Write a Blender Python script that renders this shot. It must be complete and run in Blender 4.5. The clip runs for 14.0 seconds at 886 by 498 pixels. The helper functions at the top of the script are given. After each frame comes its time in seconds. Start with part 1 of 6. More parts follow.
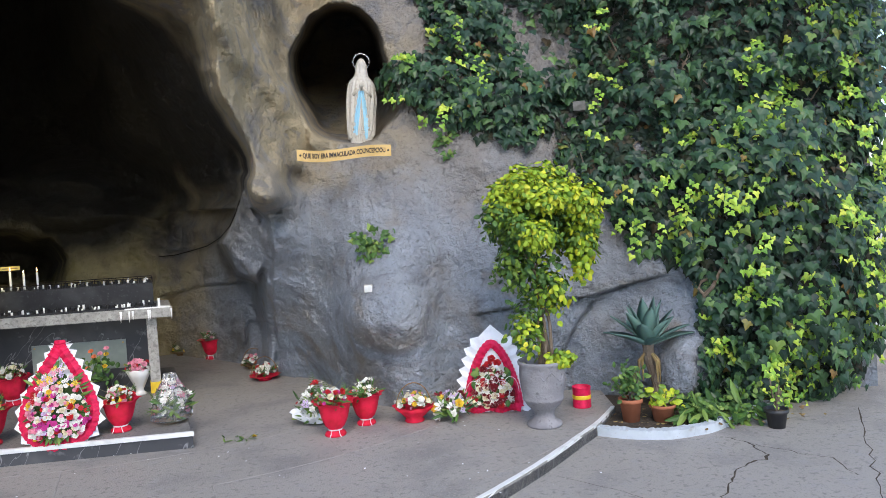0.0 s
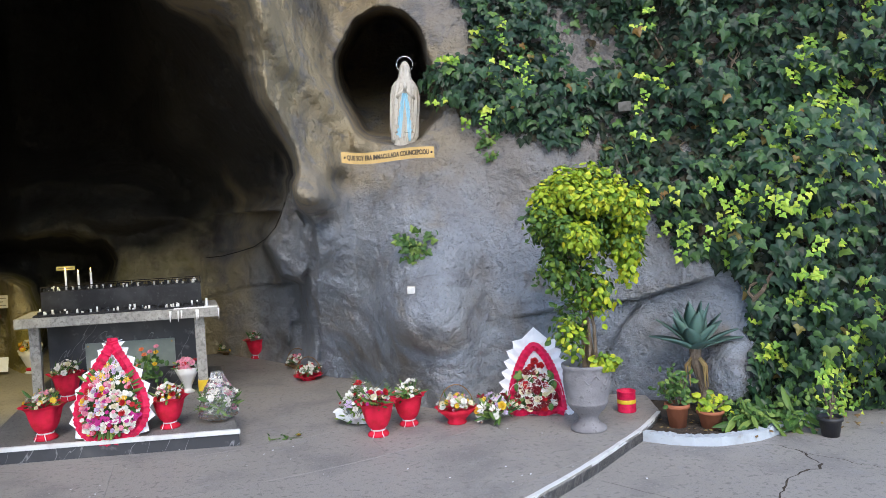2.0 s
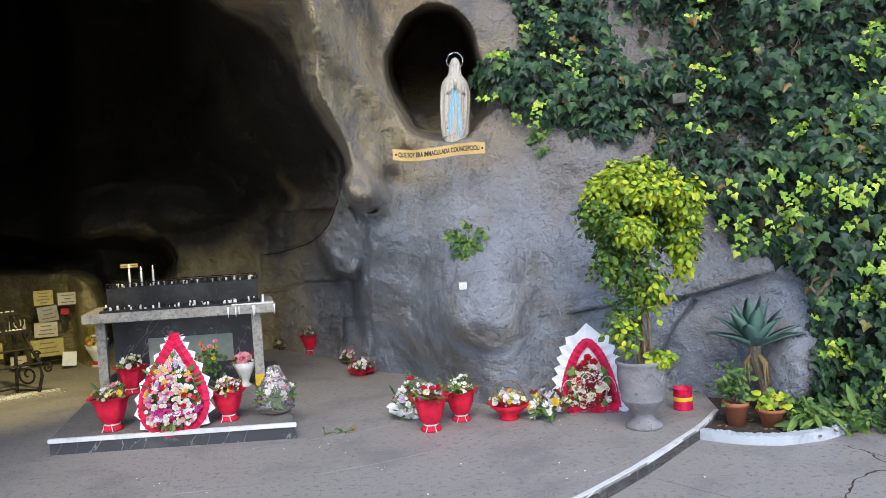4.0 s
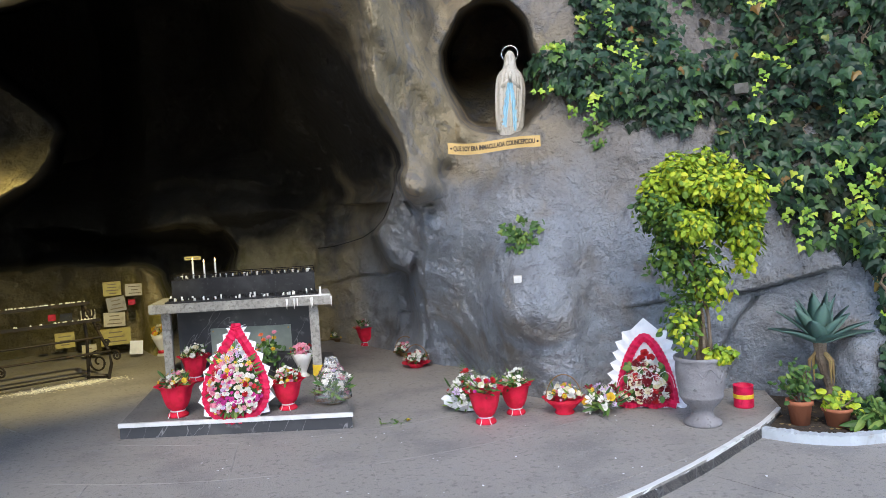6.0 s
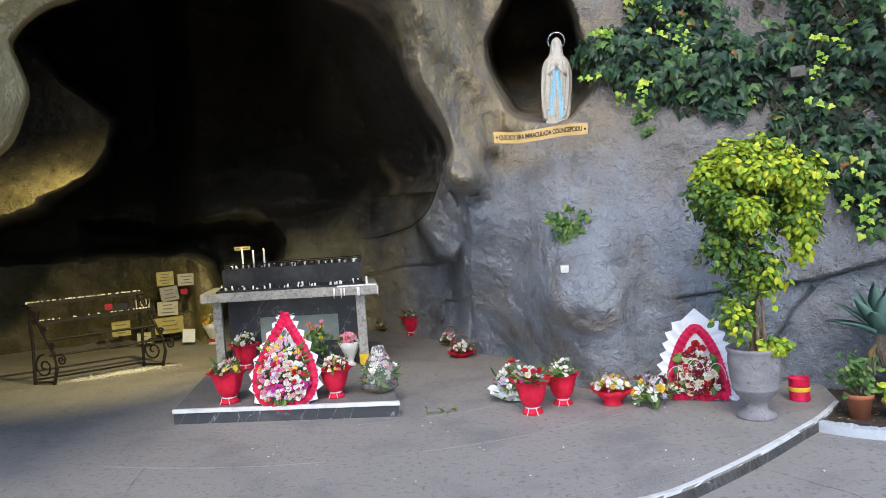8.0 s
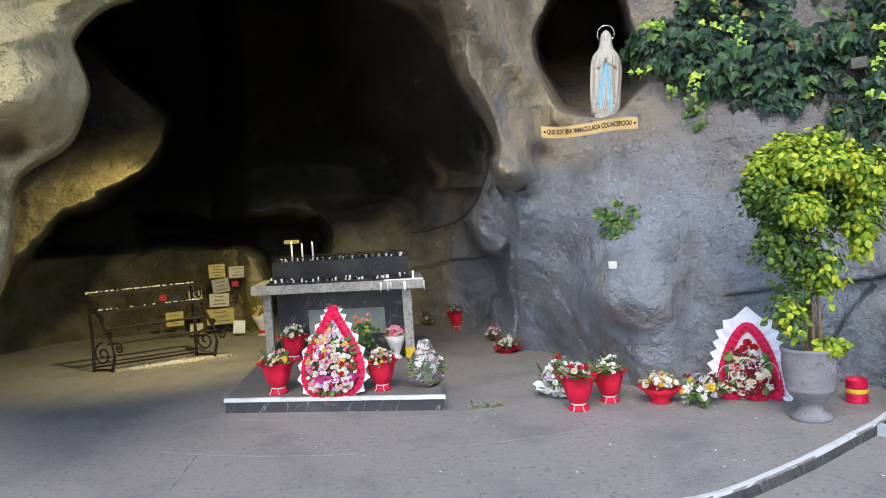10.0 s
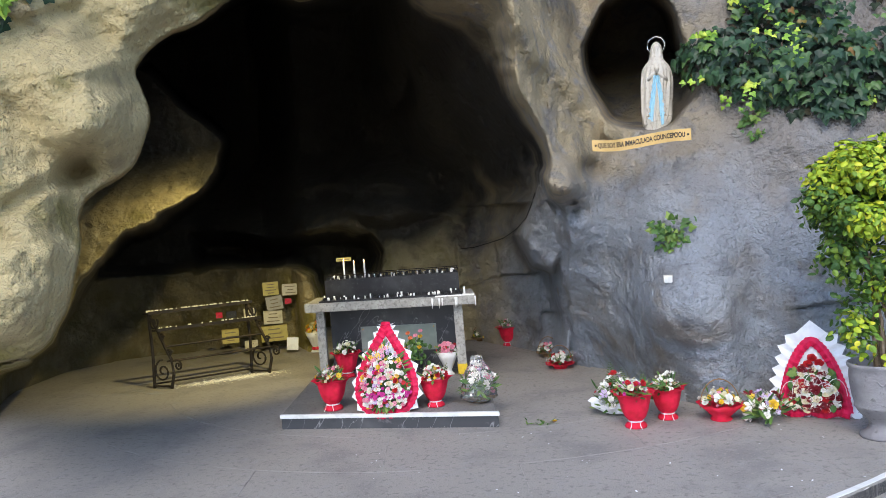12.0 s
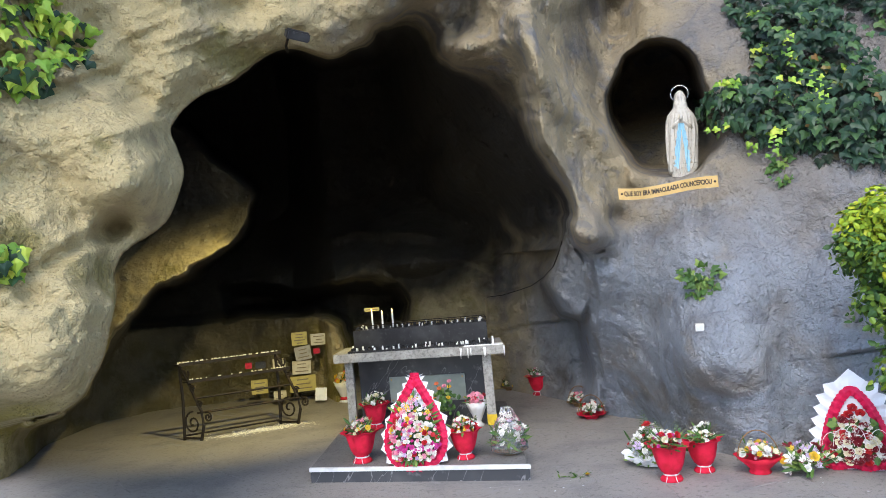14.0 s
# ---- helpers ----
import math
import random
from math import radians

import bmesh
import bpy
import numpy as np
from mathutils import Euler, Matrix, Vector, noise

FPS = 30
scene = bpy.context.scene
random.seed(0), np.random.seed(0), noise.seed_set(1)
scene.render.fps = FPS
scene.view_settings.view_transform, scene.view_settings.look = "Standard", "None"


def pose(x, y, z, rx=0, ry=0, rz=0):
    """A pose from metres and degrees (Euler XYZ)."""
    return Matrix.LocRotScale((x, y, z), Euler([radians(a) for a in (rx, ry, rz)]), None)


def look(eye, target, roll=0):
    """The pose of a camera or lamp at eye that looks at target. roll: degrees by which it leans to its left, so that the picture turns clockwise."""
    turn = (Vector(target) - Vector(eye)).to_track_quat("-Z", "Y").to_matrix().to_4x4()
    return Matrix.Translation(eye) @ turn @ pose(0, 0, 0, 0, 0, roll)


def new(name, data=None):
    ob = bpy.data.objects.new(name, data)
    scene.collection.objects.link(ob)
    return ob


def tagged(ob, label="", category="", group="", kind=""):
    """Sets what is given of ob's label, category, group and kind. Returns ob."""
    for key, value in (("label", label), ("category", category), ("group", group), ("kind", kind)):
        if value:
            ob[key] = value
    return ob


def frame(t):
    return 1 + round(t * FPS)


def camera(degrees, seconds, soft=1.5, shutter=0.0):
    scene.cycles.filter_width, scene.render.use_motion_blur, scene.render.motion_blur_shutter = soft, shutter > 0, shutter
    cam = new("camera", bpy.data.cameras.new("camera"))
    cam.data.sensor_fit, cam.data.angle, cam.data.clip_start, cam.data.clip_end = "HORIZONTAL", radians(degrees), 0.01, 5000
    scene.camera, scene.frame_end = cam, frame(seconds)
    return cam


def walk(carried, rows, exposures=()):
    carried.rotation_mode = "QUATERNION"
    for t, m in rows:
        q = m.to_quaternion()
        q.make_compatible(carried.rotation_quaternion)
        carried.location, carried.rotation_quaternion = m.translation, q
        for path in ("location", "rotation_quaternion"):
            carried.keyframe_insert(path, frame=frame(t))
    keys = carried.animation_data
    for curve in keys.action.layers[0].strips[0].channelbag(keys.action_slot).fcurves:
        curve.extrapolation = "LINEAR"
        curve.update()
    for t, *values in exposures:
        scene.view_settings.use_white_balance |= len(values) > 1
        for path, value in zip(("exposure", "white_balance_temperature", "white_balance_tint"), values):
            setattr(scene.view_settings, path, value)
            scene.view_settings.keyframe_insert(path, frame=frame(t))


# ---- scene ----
cam = camera(64.0, 14.0, soft=0.8)
PATH = [
    (0.0, (2.740, -7.342, 1.692), (3.837, 0.576, 1.382), -3.46),
    (0.5, (2.735, -7.333, 1.692), (3.705, 0.602, 1.393), -3.56),
    (1.0, (2.728, -7.326, 1.685), (3.582, 0.622, 1.380), -3.60),
    (1.5, (2.724, -7.329, 1.679), (3.477, 0.630, 1.382), -3.54),
    (2.0, (2.720, -7.335, 1.683), (3.364, 0.635, 1.432), -3.36),
    (2.5, (2.711, -7.340, 1.682), (3.241, 0.640, 1.479), -3.44),
    (3.0, (2.709, -7.341, 1.679), (3.084, 0.647, 1.466), -3.71),
    (5.5, (2.695, -7.362, 1.677), (2.334, 0.624, 1.389), -3.68),
    (6.0, (2.685, -7.369, 1.676), (2.170, 0.609, 1.393), -3.83),
    (6.5, (2.672, -7.368, 1.671), (2.038, 0.601, 1.353), -4.02),
    (7.0, (2.671, -7.363, 1.666), (1.886, 0.592, 1.330), -4.01),
    (7.5, (2.668, -7.361, 1.665), (1.789, 0.583, 1.321), -4.02),
    (8.0, (2.668, -7.357, 1.663), (1.651, 0.570, 1.314), -4.09),
    (10.5, (2.648, -7.377, 1.664), (1.002, 0.444, 1.297), -3.88),
    (11.0, (2.638, -7.381, 1.667), (0.856, 0.411, 1.343), -4.04),
    (11.5, (2.628, -7.385, 1.670), (0.710, 0.377, 1.408), -4.32),
    (12.0, (2.621, -7.389, 1.675), (0.594, 0.348, 1.513), -4.69),
    (12.5, (2.621, -7.395, 1.685), (0.540, 0.329, 1.646), -4.88),
    (13.0, (2.622, -7.400, 1.695), (0.509, 0.315, 1.804), -5.07),
    (13.5, (2.628, -7.404, 1.702), (0.447, 0.289, 1.954), -5.24),
    (14.0, (2.622, -7.416, 1.713), (0.353, 0.246, 2.095), -5.36),
]
walk(cam, [(t, look(eye, target, roll)) for t, eye, target, roll in PATH], [(0.0, 1.26, 6250, 13), (8.0, 1.28, 6200, 13), (10.5, 1.28, 6200, 13), (14.0, 1.44, 6100, 13)])

# ---------------------------------------------------------------- light
world = bpy.data.worlds.new("sky")
scene.world = world
world.use_nodes = True
wn = world.node_tree
sky = wn.nodes.new("ShaderNodeTexSky")
sky.sky_type = "NISHITA"
sky.sun_disc = False
SUN_UP, SUN_TURN = radians(45), radians(178)
sky.sun_elevation, sky.sun_rotation = SUN_UP, SUN_TURN
wn.nodes["Background"].inputs[1].default_value = 0.15
wn.links.new(sky.outputs[0], wn.nodes["Background"].inputs[0])
sun = new("sun", bpy.data.lights.new("sun", "SUN"))
sun.data.energy, sun.data.angle, sun.data.color = 0.68, radians(35), (1.0, 0.9, 0.68)
way = Vector((math.sin(SUN_TURN) * math.cos(SUN_UP), math.cos(SUN_TURN) * math.cos(SUN_UP), math.sin(SUN_UP)))
sun.matrix_world = look(way * 30, (0, 0, 0))
# the flood lamp on the arch, turned into the left half of the cave
flood = new("flood_lamp", bpy.data.lights.new("flood_lamp", "SPOT"))
flood.data.energy, flood.data.color, flood.data.spot_size, flood.data.spot_blend, flood.data.shadow_soft_size = 340, (1.0, 0.83, 0.32), radians(68), 1.0, 0.08
flood.matrix_world = look((-0.5, -1.1, 3.8), (-3.2, 1.4, 0.0))


# ---------------------------------------------------------------- materials
def mat(name, base, rough=0.7, metal=0.0, spots=(), bump=0.0, bump_scale=40.0, trans=0.0, piece=0.0, emit=0.0, veins=None):
    """A node material. spots: (scale, low, high, colour) layers of noise over the base; bump: relief strength; piece: spread of brightness from piece to piece."""
    m = bpy.data.materials.new(name)
    m.use_nodes = True
    nt = m.node_tree
    b = nt.nodes["Principled BSDF"]
    b.inputs["Roughness"].default_value, b.inputs["Metallic"].default_value = rough, metal
    co = nt.nodes.new("ShaderNodeTexCoord")
    col = nt.nodes.new("ShaderNodeRGB")
    col.outputs[0].default_value = (*base, 1)
    last = col.outputs[0]
    for scale, low, high, colour in spots:
        n = nt.nodes.new("ShaderNodeTexNoise")
        n.inputs["Scale"].default_value, n.inputs["Detail"].default_value = scale, 6
        nt.links.new(co.outputs["Object"], n.inputs["Vector"])
        ramp = nt.nodes.new("ShaderNodeMapRange")
        ramp.inputs[1].default_value, ramp.inputs[2].default_value = low, high
        nt.links.new(n.outputs["Fac"], ramp.inputs[0])
        mix = nt.nodes.new("ShaderNodeMix")
        mix.data_type = "RGBA"
        nt.links.new(ramp.outputs[0], mix.inputs[0])
        nt.links.new(last, mix.inputs[6])
        mix.inputs[7].default_value = (*colour, 1)
        last = mix.outputs[2]
    if veins:
        scale, width, colour = veins
        n = nt.nodes.new("ShaderNodeTexNoise")
        n.inputs["Scale"].default_value, n.inputs["Detail"].default_value, n.inputs["Distortion"].default_value = scale, 3, 0.25
        slant = nt.nodes.new("ShaderNodeMapping")
        slant.vector_type = "TEXTURE"
        slant.inputs["Rotation"].default_value, slant.inputs["Scale"].default_value = (0.0, 0.65, 0.3), (1, 1, 5)
        nt.links.new(co.outputs["Object"], slant.inputs["Vector"])
        nt.links.new(slant.outputs[0], n.inputs["Vector"])
        sub, ab, rg = nt.nodes.new("ShaderNodeMath"), nt.nodes.new("ShaderNodeMath"), nt.nodes.new("ShaderNodeMapRange")
        sub.operation, ab.operation = "SUBTRACT", "ABSOLUTE"
        sub.inputs[1].default_value = 0.5
        nt.links.new(n.outputs["Fac"], sub.inputs[0])
        nt.links.new(sub.outputs[0], ab.inputs[0])
        nt.links.new(ab.outputs[0], rg.inputs[0])
        rg.inputs[1].default_value, rg.inputs[2].default_value, rg.inputs[3].default_value, rg.inputs[4].default_value = 0.0, width, 0.85, 0.0
        mix = nt.nodes.new("ShaderNodeMix")
        mix.data_type = "RGBA"
        nt.links.new(rg.outputs[0], mix.inputs[0])
        nt.links.new(last, mix.inputs[6])
        mix.inputs[7].default_value = (*colour, 1)
        last = mix.outputs[2]
    if piece:
        info = nt.nodes.new("ShaderNodeNewGeometry")
        ob = nt.nodes.new("ShaderNodeObjectInfo")
        add = nt.nodes.new("ShaderNodeMath")
        add.operation = "ADD"
        nt.links.new(info.outputs["Random Per Island"], add.inputs[0])
        nt.links.new(ob.outputs["Random"], add.inputs[1])
        fr = nt.nodes.new("ShaderNodeMath")
        fr.operation = "FRACT"
        nt.links.new(add.outputs[0], fr.inputs[0])
        rg = nt.nodes.new("ShaderNodeMapRange")
        rg.inputs[3].default_value, rg.inputs[4].default_value = 1 - piece, 1 + piece
        nt.links.new(fr.outputs[0], rg.inputs[0])
        hs = nt.nodes.new("ShaderNodeHueSaturation")
        nt.links.new(rg.outputs[0], hs.inputs["Value"])
        nt.links.new(last, hs.inputs["Color"])
        last = hs.outputs[0]
    nt.links.new(last, b.inputs["Base Color"])
    if bump:
        n = nt.nodes.new("ShaderNodeTexNoise")
        n.inputs["Scale"].default_value, n.inputs["Detail"].default_value = bump_scale, 8
        nt.links.new(co.outputs["Object"], n.inputs["Vector"])
        bp = nt.nodes.new("ShaderNodeBump")
        bp.inputs["Strength"].default_value, bp.inputs["Distance"].default_value = bump, 0.03
        nt.links.new(n.outputs["Fac"], bp.inputs["Height"])
        nt.links.new(bp.outputs[0], b.inputs["Normal"])
    if trans:
        b.inputs["Transmission Weight"].default_value = trans
    if emit:
        b.inputs["Emission Color"].default_value = (*base, 1)
        b.inputs["Emission Strength"].default_value = emit
    return m


def rock_material():
    """Sprayed cement painted in three tones: beige over the arch, grey, and blue-grey low on the right-hand face, where
    blue skylight is put into the colour too; pitted at two sizes.
    """
    m = bpy.data.materials.new("rock")
    m.use_nodes = True
    nt = m.node_tree
    L, N = nt.links.new, nt.nodes.new
    b = nt.nodes["Principled BSDF"]
    b.inputs["Roughness"].default_value = 0.92
    co, sep = N("ShaderNodeTexCoord"), N("ShaderNodeSeparateXYZ")
    P = co.outputs["Object"]
    L(P, sep.inputs[0])

    def noise_of(scale, detail=6, dist=0.0):
        n = N("ShaderNodeTexNoise")
        n.inputs["Scale"].default_value, n.inputs["Detail"].default_value, n.inputs["Distortion"].default_value = scale, detail, dist
        L(P, n.inputs["Vector"])
        return n.outputs["Fac"]

    def ramp(value, lo, hi):
        r = N("ShaderNodeMapRange")
        r.inputs[1].default_value, r.inputs[2].default_value = lo, hi
        r.interpolation_type = "SMOOTHSTEP"
        L(value, r.inputs[0])
        return r.outputs[0]

    def math_of(op, x, y):
        n = N("ShaderNodeMath")
        n.operation = op
        for i, v in enumerate((x, y)):
            if isinstance(v, (int, float)):
                n.inputs[i].default_value = v
            else:
                L(v, n.inputs[i])
        return n.outputs[0]

    def blend(fac, x, y):
        n = N("ShaderNodeMix")
        n.data_type = "RGBA"
        L(fac, n.inputs[0])
        for i, v in ((6, x), (7, y)):
            if isinstance(v, tuple):
                n.inputs[i].default_value = (*v, 1)
            else:
                L(v, n.inputs[i])
        return n.outputs[2]

    wob = math_of("MULTIPLY", math_of("SUBTRACT", noise_of(0.9, 5), 0.5), 2.4)
    X, Z = math_of("ADD", sep.outputs[0], wob), math_of("ADD", sep.outputs[2], wob)
    warm = math_of("MAXIMUM", ramp(X, 2.7, 0.8), math_of("MULTIPLY", ramp(Z, 1.8, 2.6), ramp(X, 4.0, 2.6)))
    col = blend(warm, (0.235, 0.215, 0.197), blend(ramp(X, 0.9, -0.8), (0.36, 0.29, 0.175), (0.5, 0.41, 0.21)))
    # blue-grey paint with the sky's blue light mixed into the colour
    low = math_of("MULTIPLY", ramp(Z, 2.3, 0.7), ramp(X, 0.2, 1.3))
    col = blend(low, col, (0.27, 0.3, 0.345))
    col = blend(math_of("MULTIPLY", ramp(noise_of(1.3), 0.5, 0.72), ramp(X, -1.2, 0.5)), col, (0.155, 0.145, 0.135))
    col = blend(math_of("MULTIPLY", ramp(noise_of(0.9, 7, 0.6), 0.5, 0.66), math_of("MULTIPLY", ramp(Z, 2.6, 1.6), ramp(X, 1.6, 2.6))), col, (0.225, 0.2, 0.17))
    col = blend(ramp(noise_of(2.7, 8, 0.4), 0.55, 0.72), col, blend(ramp(X, 0.9, -0.6), (0.27, 0.25, 0.225), (0.34, 0.275, 0.15)))
    wash = math_of("MULTIPLY", ramp(noise_of(1.9, 6, 0.8), 0.4, 0.62), math_of("MULTIPLY", ramp(Z, 3.0, 1.2), ramp(X, 0.6, 1.8)))
    col = blend(math_of("MULTIPLY", wash, 0.7), col, (0.31, 0.335, 0.37))
    col = blend(math_of("MULTIPLY", math_of("MULTIPLY", ramp(noise_of(3.6, 7, 1.0), 0.54, 0.68), 0.5), ramp(X, 0.6, 1.8)), col, (0.13, 0.135, 0.15))
    moss = math_of("MULTIPLY", ramp(noise_of(1.7, 7), 0.5, 0.66), ramp(X, 0.8, -0.4))
    col = blend(moss, col, (0.26, 0.215, 0.075))
    algae = math_of("MULTIPLY", ramp(noise_of(2.3, 7), 0.42, 0.58), math_of("MULTIPLY", ramp(X, -1.0, -2.0), ramp(Z, 1.4, 1.0)))
    col = blend(algae, col, (0.3, 0.25, 0.06))
    col = blend(math_of("MULTIPLY", ramp(noise_of(40, 4), 0.58, 0.75), 0.45), col, (0.11, 0.1, 0.085))
    # cave shade painted into the colour: ragged black over vault and back wall
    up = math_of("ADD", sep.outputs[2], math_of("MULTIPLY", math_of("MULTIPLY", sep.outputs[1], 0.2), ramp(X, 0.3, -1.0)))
    vault_shade = math_of("MULTIPLY", ramp(math_of("ADD", up, wob), 1.65, 2.5), math_of("MULTIPLY", ramp(math_of("ADD", sep.outputs[1], wob), -0.5, 0.6), ramp(X, 2.6, 1.7)))
    col = blend(math_of("MULTIPLY", vault_shade, 0.95), col, (0.02, 0.018, 0.016))
    # deep shade of the cave's left end, painted as a dark band
    left_shade = math_of("MULTIPLY", ramp(X, -2.6, -3.6), ramp(math_of("ADD", sep.outputs[1], wob), -1.2, 0.4))
    col = blend(math_of("MULTIPLY", left_shade, 0.75), col, (0.05, 0.045, 0.033))
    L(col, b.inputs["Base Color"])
    normal = None
    for scale, detail, dist, depth in ((8, 5, 0.0, 0.07), (24, 6, 0.0, 0.04), (70, 5, 0.0, 0.02)):
        bump = N("ShaderNodeBump")
        bump.inputs["Strength"].default_value, bump.inputs["Distance"].default_value = 1.0, depth
        L(noise_of(scale, detail, dist), bump.inputs["Height"])
        if normal:
            L(normal, bump.inputs["Normal"])
        normal = bump.outputs[0]
    L(normal, b.inputs["Normal"])
    return m


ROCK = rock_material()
CONCRETE = mat("concrete", (0.31, 0.289, 0.26), 0.62, spots=((0.5, 0.42, 0.65, (0.335, 0.31, 0.285)), (1.7, 0.5, 0.68, (0.225, 0.214, 0.204)), (7, 0.55, 0.7, (0.31, 0.295, 0.283)), (23, 0.56, 0.66, (0.2, 0.187, 0.17)), (60, 0.56, 0.66, (0.34, 0.32, 0.28)), (110, 0.58, 0.7, (0.14, 0.13, 0.115))), bump=0.2, bump_scale=70)
JOINT = mat("joint_filler", (0.36, 0.345, 0.32), 0.9, spots=((5, 0.45, 0.6, (0.24, 0.225, 0.21)),))
MARBLE_MID = mat("worn_marble", (0.08, 0.08, 0.083), 0.6, spots=((4.0, 0.45, 0.7, (0.2, 0.195, 0.19)), (12, 0.55, 0.7, (0.07, 0.07, 0.075))), veins=(3.0, 0.02, (0.3, 0.3, 0.3)))
MARBLE_DARK = mat("dark_marble", (0.05, 0.052, 0.058), 0.35, veins=(5.0, 0.008, (0.3, 0.3, 0.31)), spots=((3.0, 0.45, 0.7, (0.1, 0.102, 0.108)), (9, 0.62, 0.72, (0.16, 0.16, 0.17))))
MARBLE_GREY = mat("grey_marble", (0.34, 0.325, 0.29), 0.55, spots=((9, 0.45, 0.65, (0.45, 0.435, 0.39)), (26, 0.5, 0.64, (0.22, 0.21, 0.19)), (80, 0.58, 0.7, (0.17, 0.16, 0.145))), bump=0.25, bump_scale=60)
PLASTER = mat("plaster", (0.5, 0.46, 0.4), 0.9, spots=((1.2, 0.45, 0.7, (0.4, 0.37, 0.32)),), bump=0.2)
WHITE_PAINT = mat("white_paint", (0.72, 0.72, 0.7), 0.6, spots=((7, 0.5, 0.7, (0.55, 0.55, 0.53)),), bump=0.1)


# ---------------------------------------------------------------- mesh helpers
def mesh_of(name, verts, faces, material, smooth=False):
    me = bpy.data.meshes.new(name)
    me.from_pydata([tuple(map(float, v)) for v in verts], [], [tuple(f) for f in faces])
    me.materials.append(material)
    if smooth:
        me.shade_smooth()
    me.update()
    return me


def part(name, bm, material, parent=None, label="", smooth=False):
    """Links a bmesh, or a mesh, as one object under its thing."""
    if isinstance(bm, bmesh.types.BMesh):
        me = bpy.data.meshes.new(name)
        bmesh.ops.recalc_face_normals(bm, faces=bm.faces)
        bm.to_mesh(me)
        bm.free()
        me.materials.append(material)
        if smooth:
            me.shade_smooth()
    else:
        me = bm
    ob = new(name, me)
    if parent:
        ob.parent = parent
    return tagged(ob, label)


def thing(name, x, y, z, label, category, group="", turn=0.0):
    ob = new(name)
    ob.empty_display_size = 0.1
    ob.matrix_basis = pose(x, y, z, 0, 0, turn)
    return tagged(ob, label, category, group)


def box(bm, x0, y0, z0, x1, y1, z1, bevel=0.0):
    got = bmesh.ops.create_cube(bm, size=1.0, matrix=Matrix.LocRotScale(((x0 + x1) / 2, (y0 + y1) / 2, (z0 + z1) / 2), None, (x1 - x0, y1 - y0, z1 - z0)))
    if bevel:
        edges = list({e for v in got["verts"] for e in v.link_edges})
        bmesh.ops.bevel(bm, geom=edges, offset=bevel, segments=2, affect="EDGES")
    return bm


def lathe(bm, profile, sides=24, at=(0, 0, 0), ripple=0.0, waves=9, close=True):
    """Turns a profile of (radius, height) round the z axis; ripple waves the rim outwards towards the top."""
    top = max(h for _, h in profile)
    rings = []
    for rad, h in profile:
        ring = []
        for k in range(sides):
            a = 2 * math.pi * k / sides
            w = 1 + ripple * math.sin(waves * a) * (h / top) ** 2
            ring.append(bm.verts.new((at[0] + rad * w * math.cos(a), at[1] + rad * w * math.sin(a), at[2] + h + ripple * 0.3 * rad * math.cos(waves * a) * (h / top) ** 3)))
        rings.append(ring)
    for a, b in zip(rings, rings[1:]):
        for k in range(sides):
            bm.faces.new((a[k], a[(k + 1) % sides], b[(k + 1) % sides], b[k]))
    if close:
        bm.faces.new(rings[0][::-1])
    return bm


def tube(bm, points, radius, sides=8):
    """A round bar along points; radius may be a list."""
    pts = [Vector(p) for p in points]
    rings = []
    for i, p in enumerate(pts):
        d = (pts[min(i + 1, len(pts) - 1)] - pts[max(i - 1, 0)]).normalized()
        u = d.cross(Vector((0, 0, 1)) if abs(d.z) < 0.95 else Vector((1, 0, 0))).normalized()
        w = d.cross(u)
        r = radius[i] if isinstance(radius, (list, tuple)) else radius
        rings.append([bm.verts.new(p + r * (math.cos(2 * math.pi * k / sides) * u + math.sin(2 * math.pi * k / sides) * w)) for k in range(sides)])
    for a, b in zip(rings, rings[1:]):
        for k in range(sides):
            bm.faces.new((a[k], a[(k + 1) % sides], b[(k + 1) % sides], b[k]))
    bm.faces.new(rings[0][::-1])
    bm.faces.new(rings[-1])
    return bm


# ---------------------------------------------------------------- the rock
HUB = np.array([2.67, -7.37, 1.68])  # the camera's mean place: the rock is shaped round it to fit the view


def lattice(p, seed):
    i = np.floor(p).astype(np.int64)
    f = p - i
    f = f * f * (3 - 2 * f)
    out = 0.0
    for dx in (0, 1):
        for dy in (0, 1):
            for dz in (0, 1):
                h = ((i[..., 0] + dx) * 374761393 + (i[..., 1] + dy) * 668265263 + (i[..., 2] + dz) * 2147483647 + seed * 974711) & 0xFFFFFFFF
                h = ((h ^ (h >> 13)) * 1274126177) & 0xFFFFFFFF
                h = ((h ^ (h >> 16)) & 0xFFFF) / 65535.0
                out = out + h * np.where(dx, f[..., 0], 1 - f[..., 0]) * np.where(dy, f[..., 1], 1 - f[..., 1]) * np.where(dz, f[..., 2], 1 - f[..., 2])
    return out * 2 - 1


def fbm(p, scale, octaves, seed=0):
    out, amp = 0.0, 1.0
    for k in range(octaves):
        out = out + amp * lattice(p * scale + 17.3 * k, seed + k)
        scale, amp = scale * 2.03, amp * 0.5
    return out


def smooth(a, b, x):
    t = np.clip((x - a) / (b - a), 0, 1)
    return t * t * (3 - 2 * t)


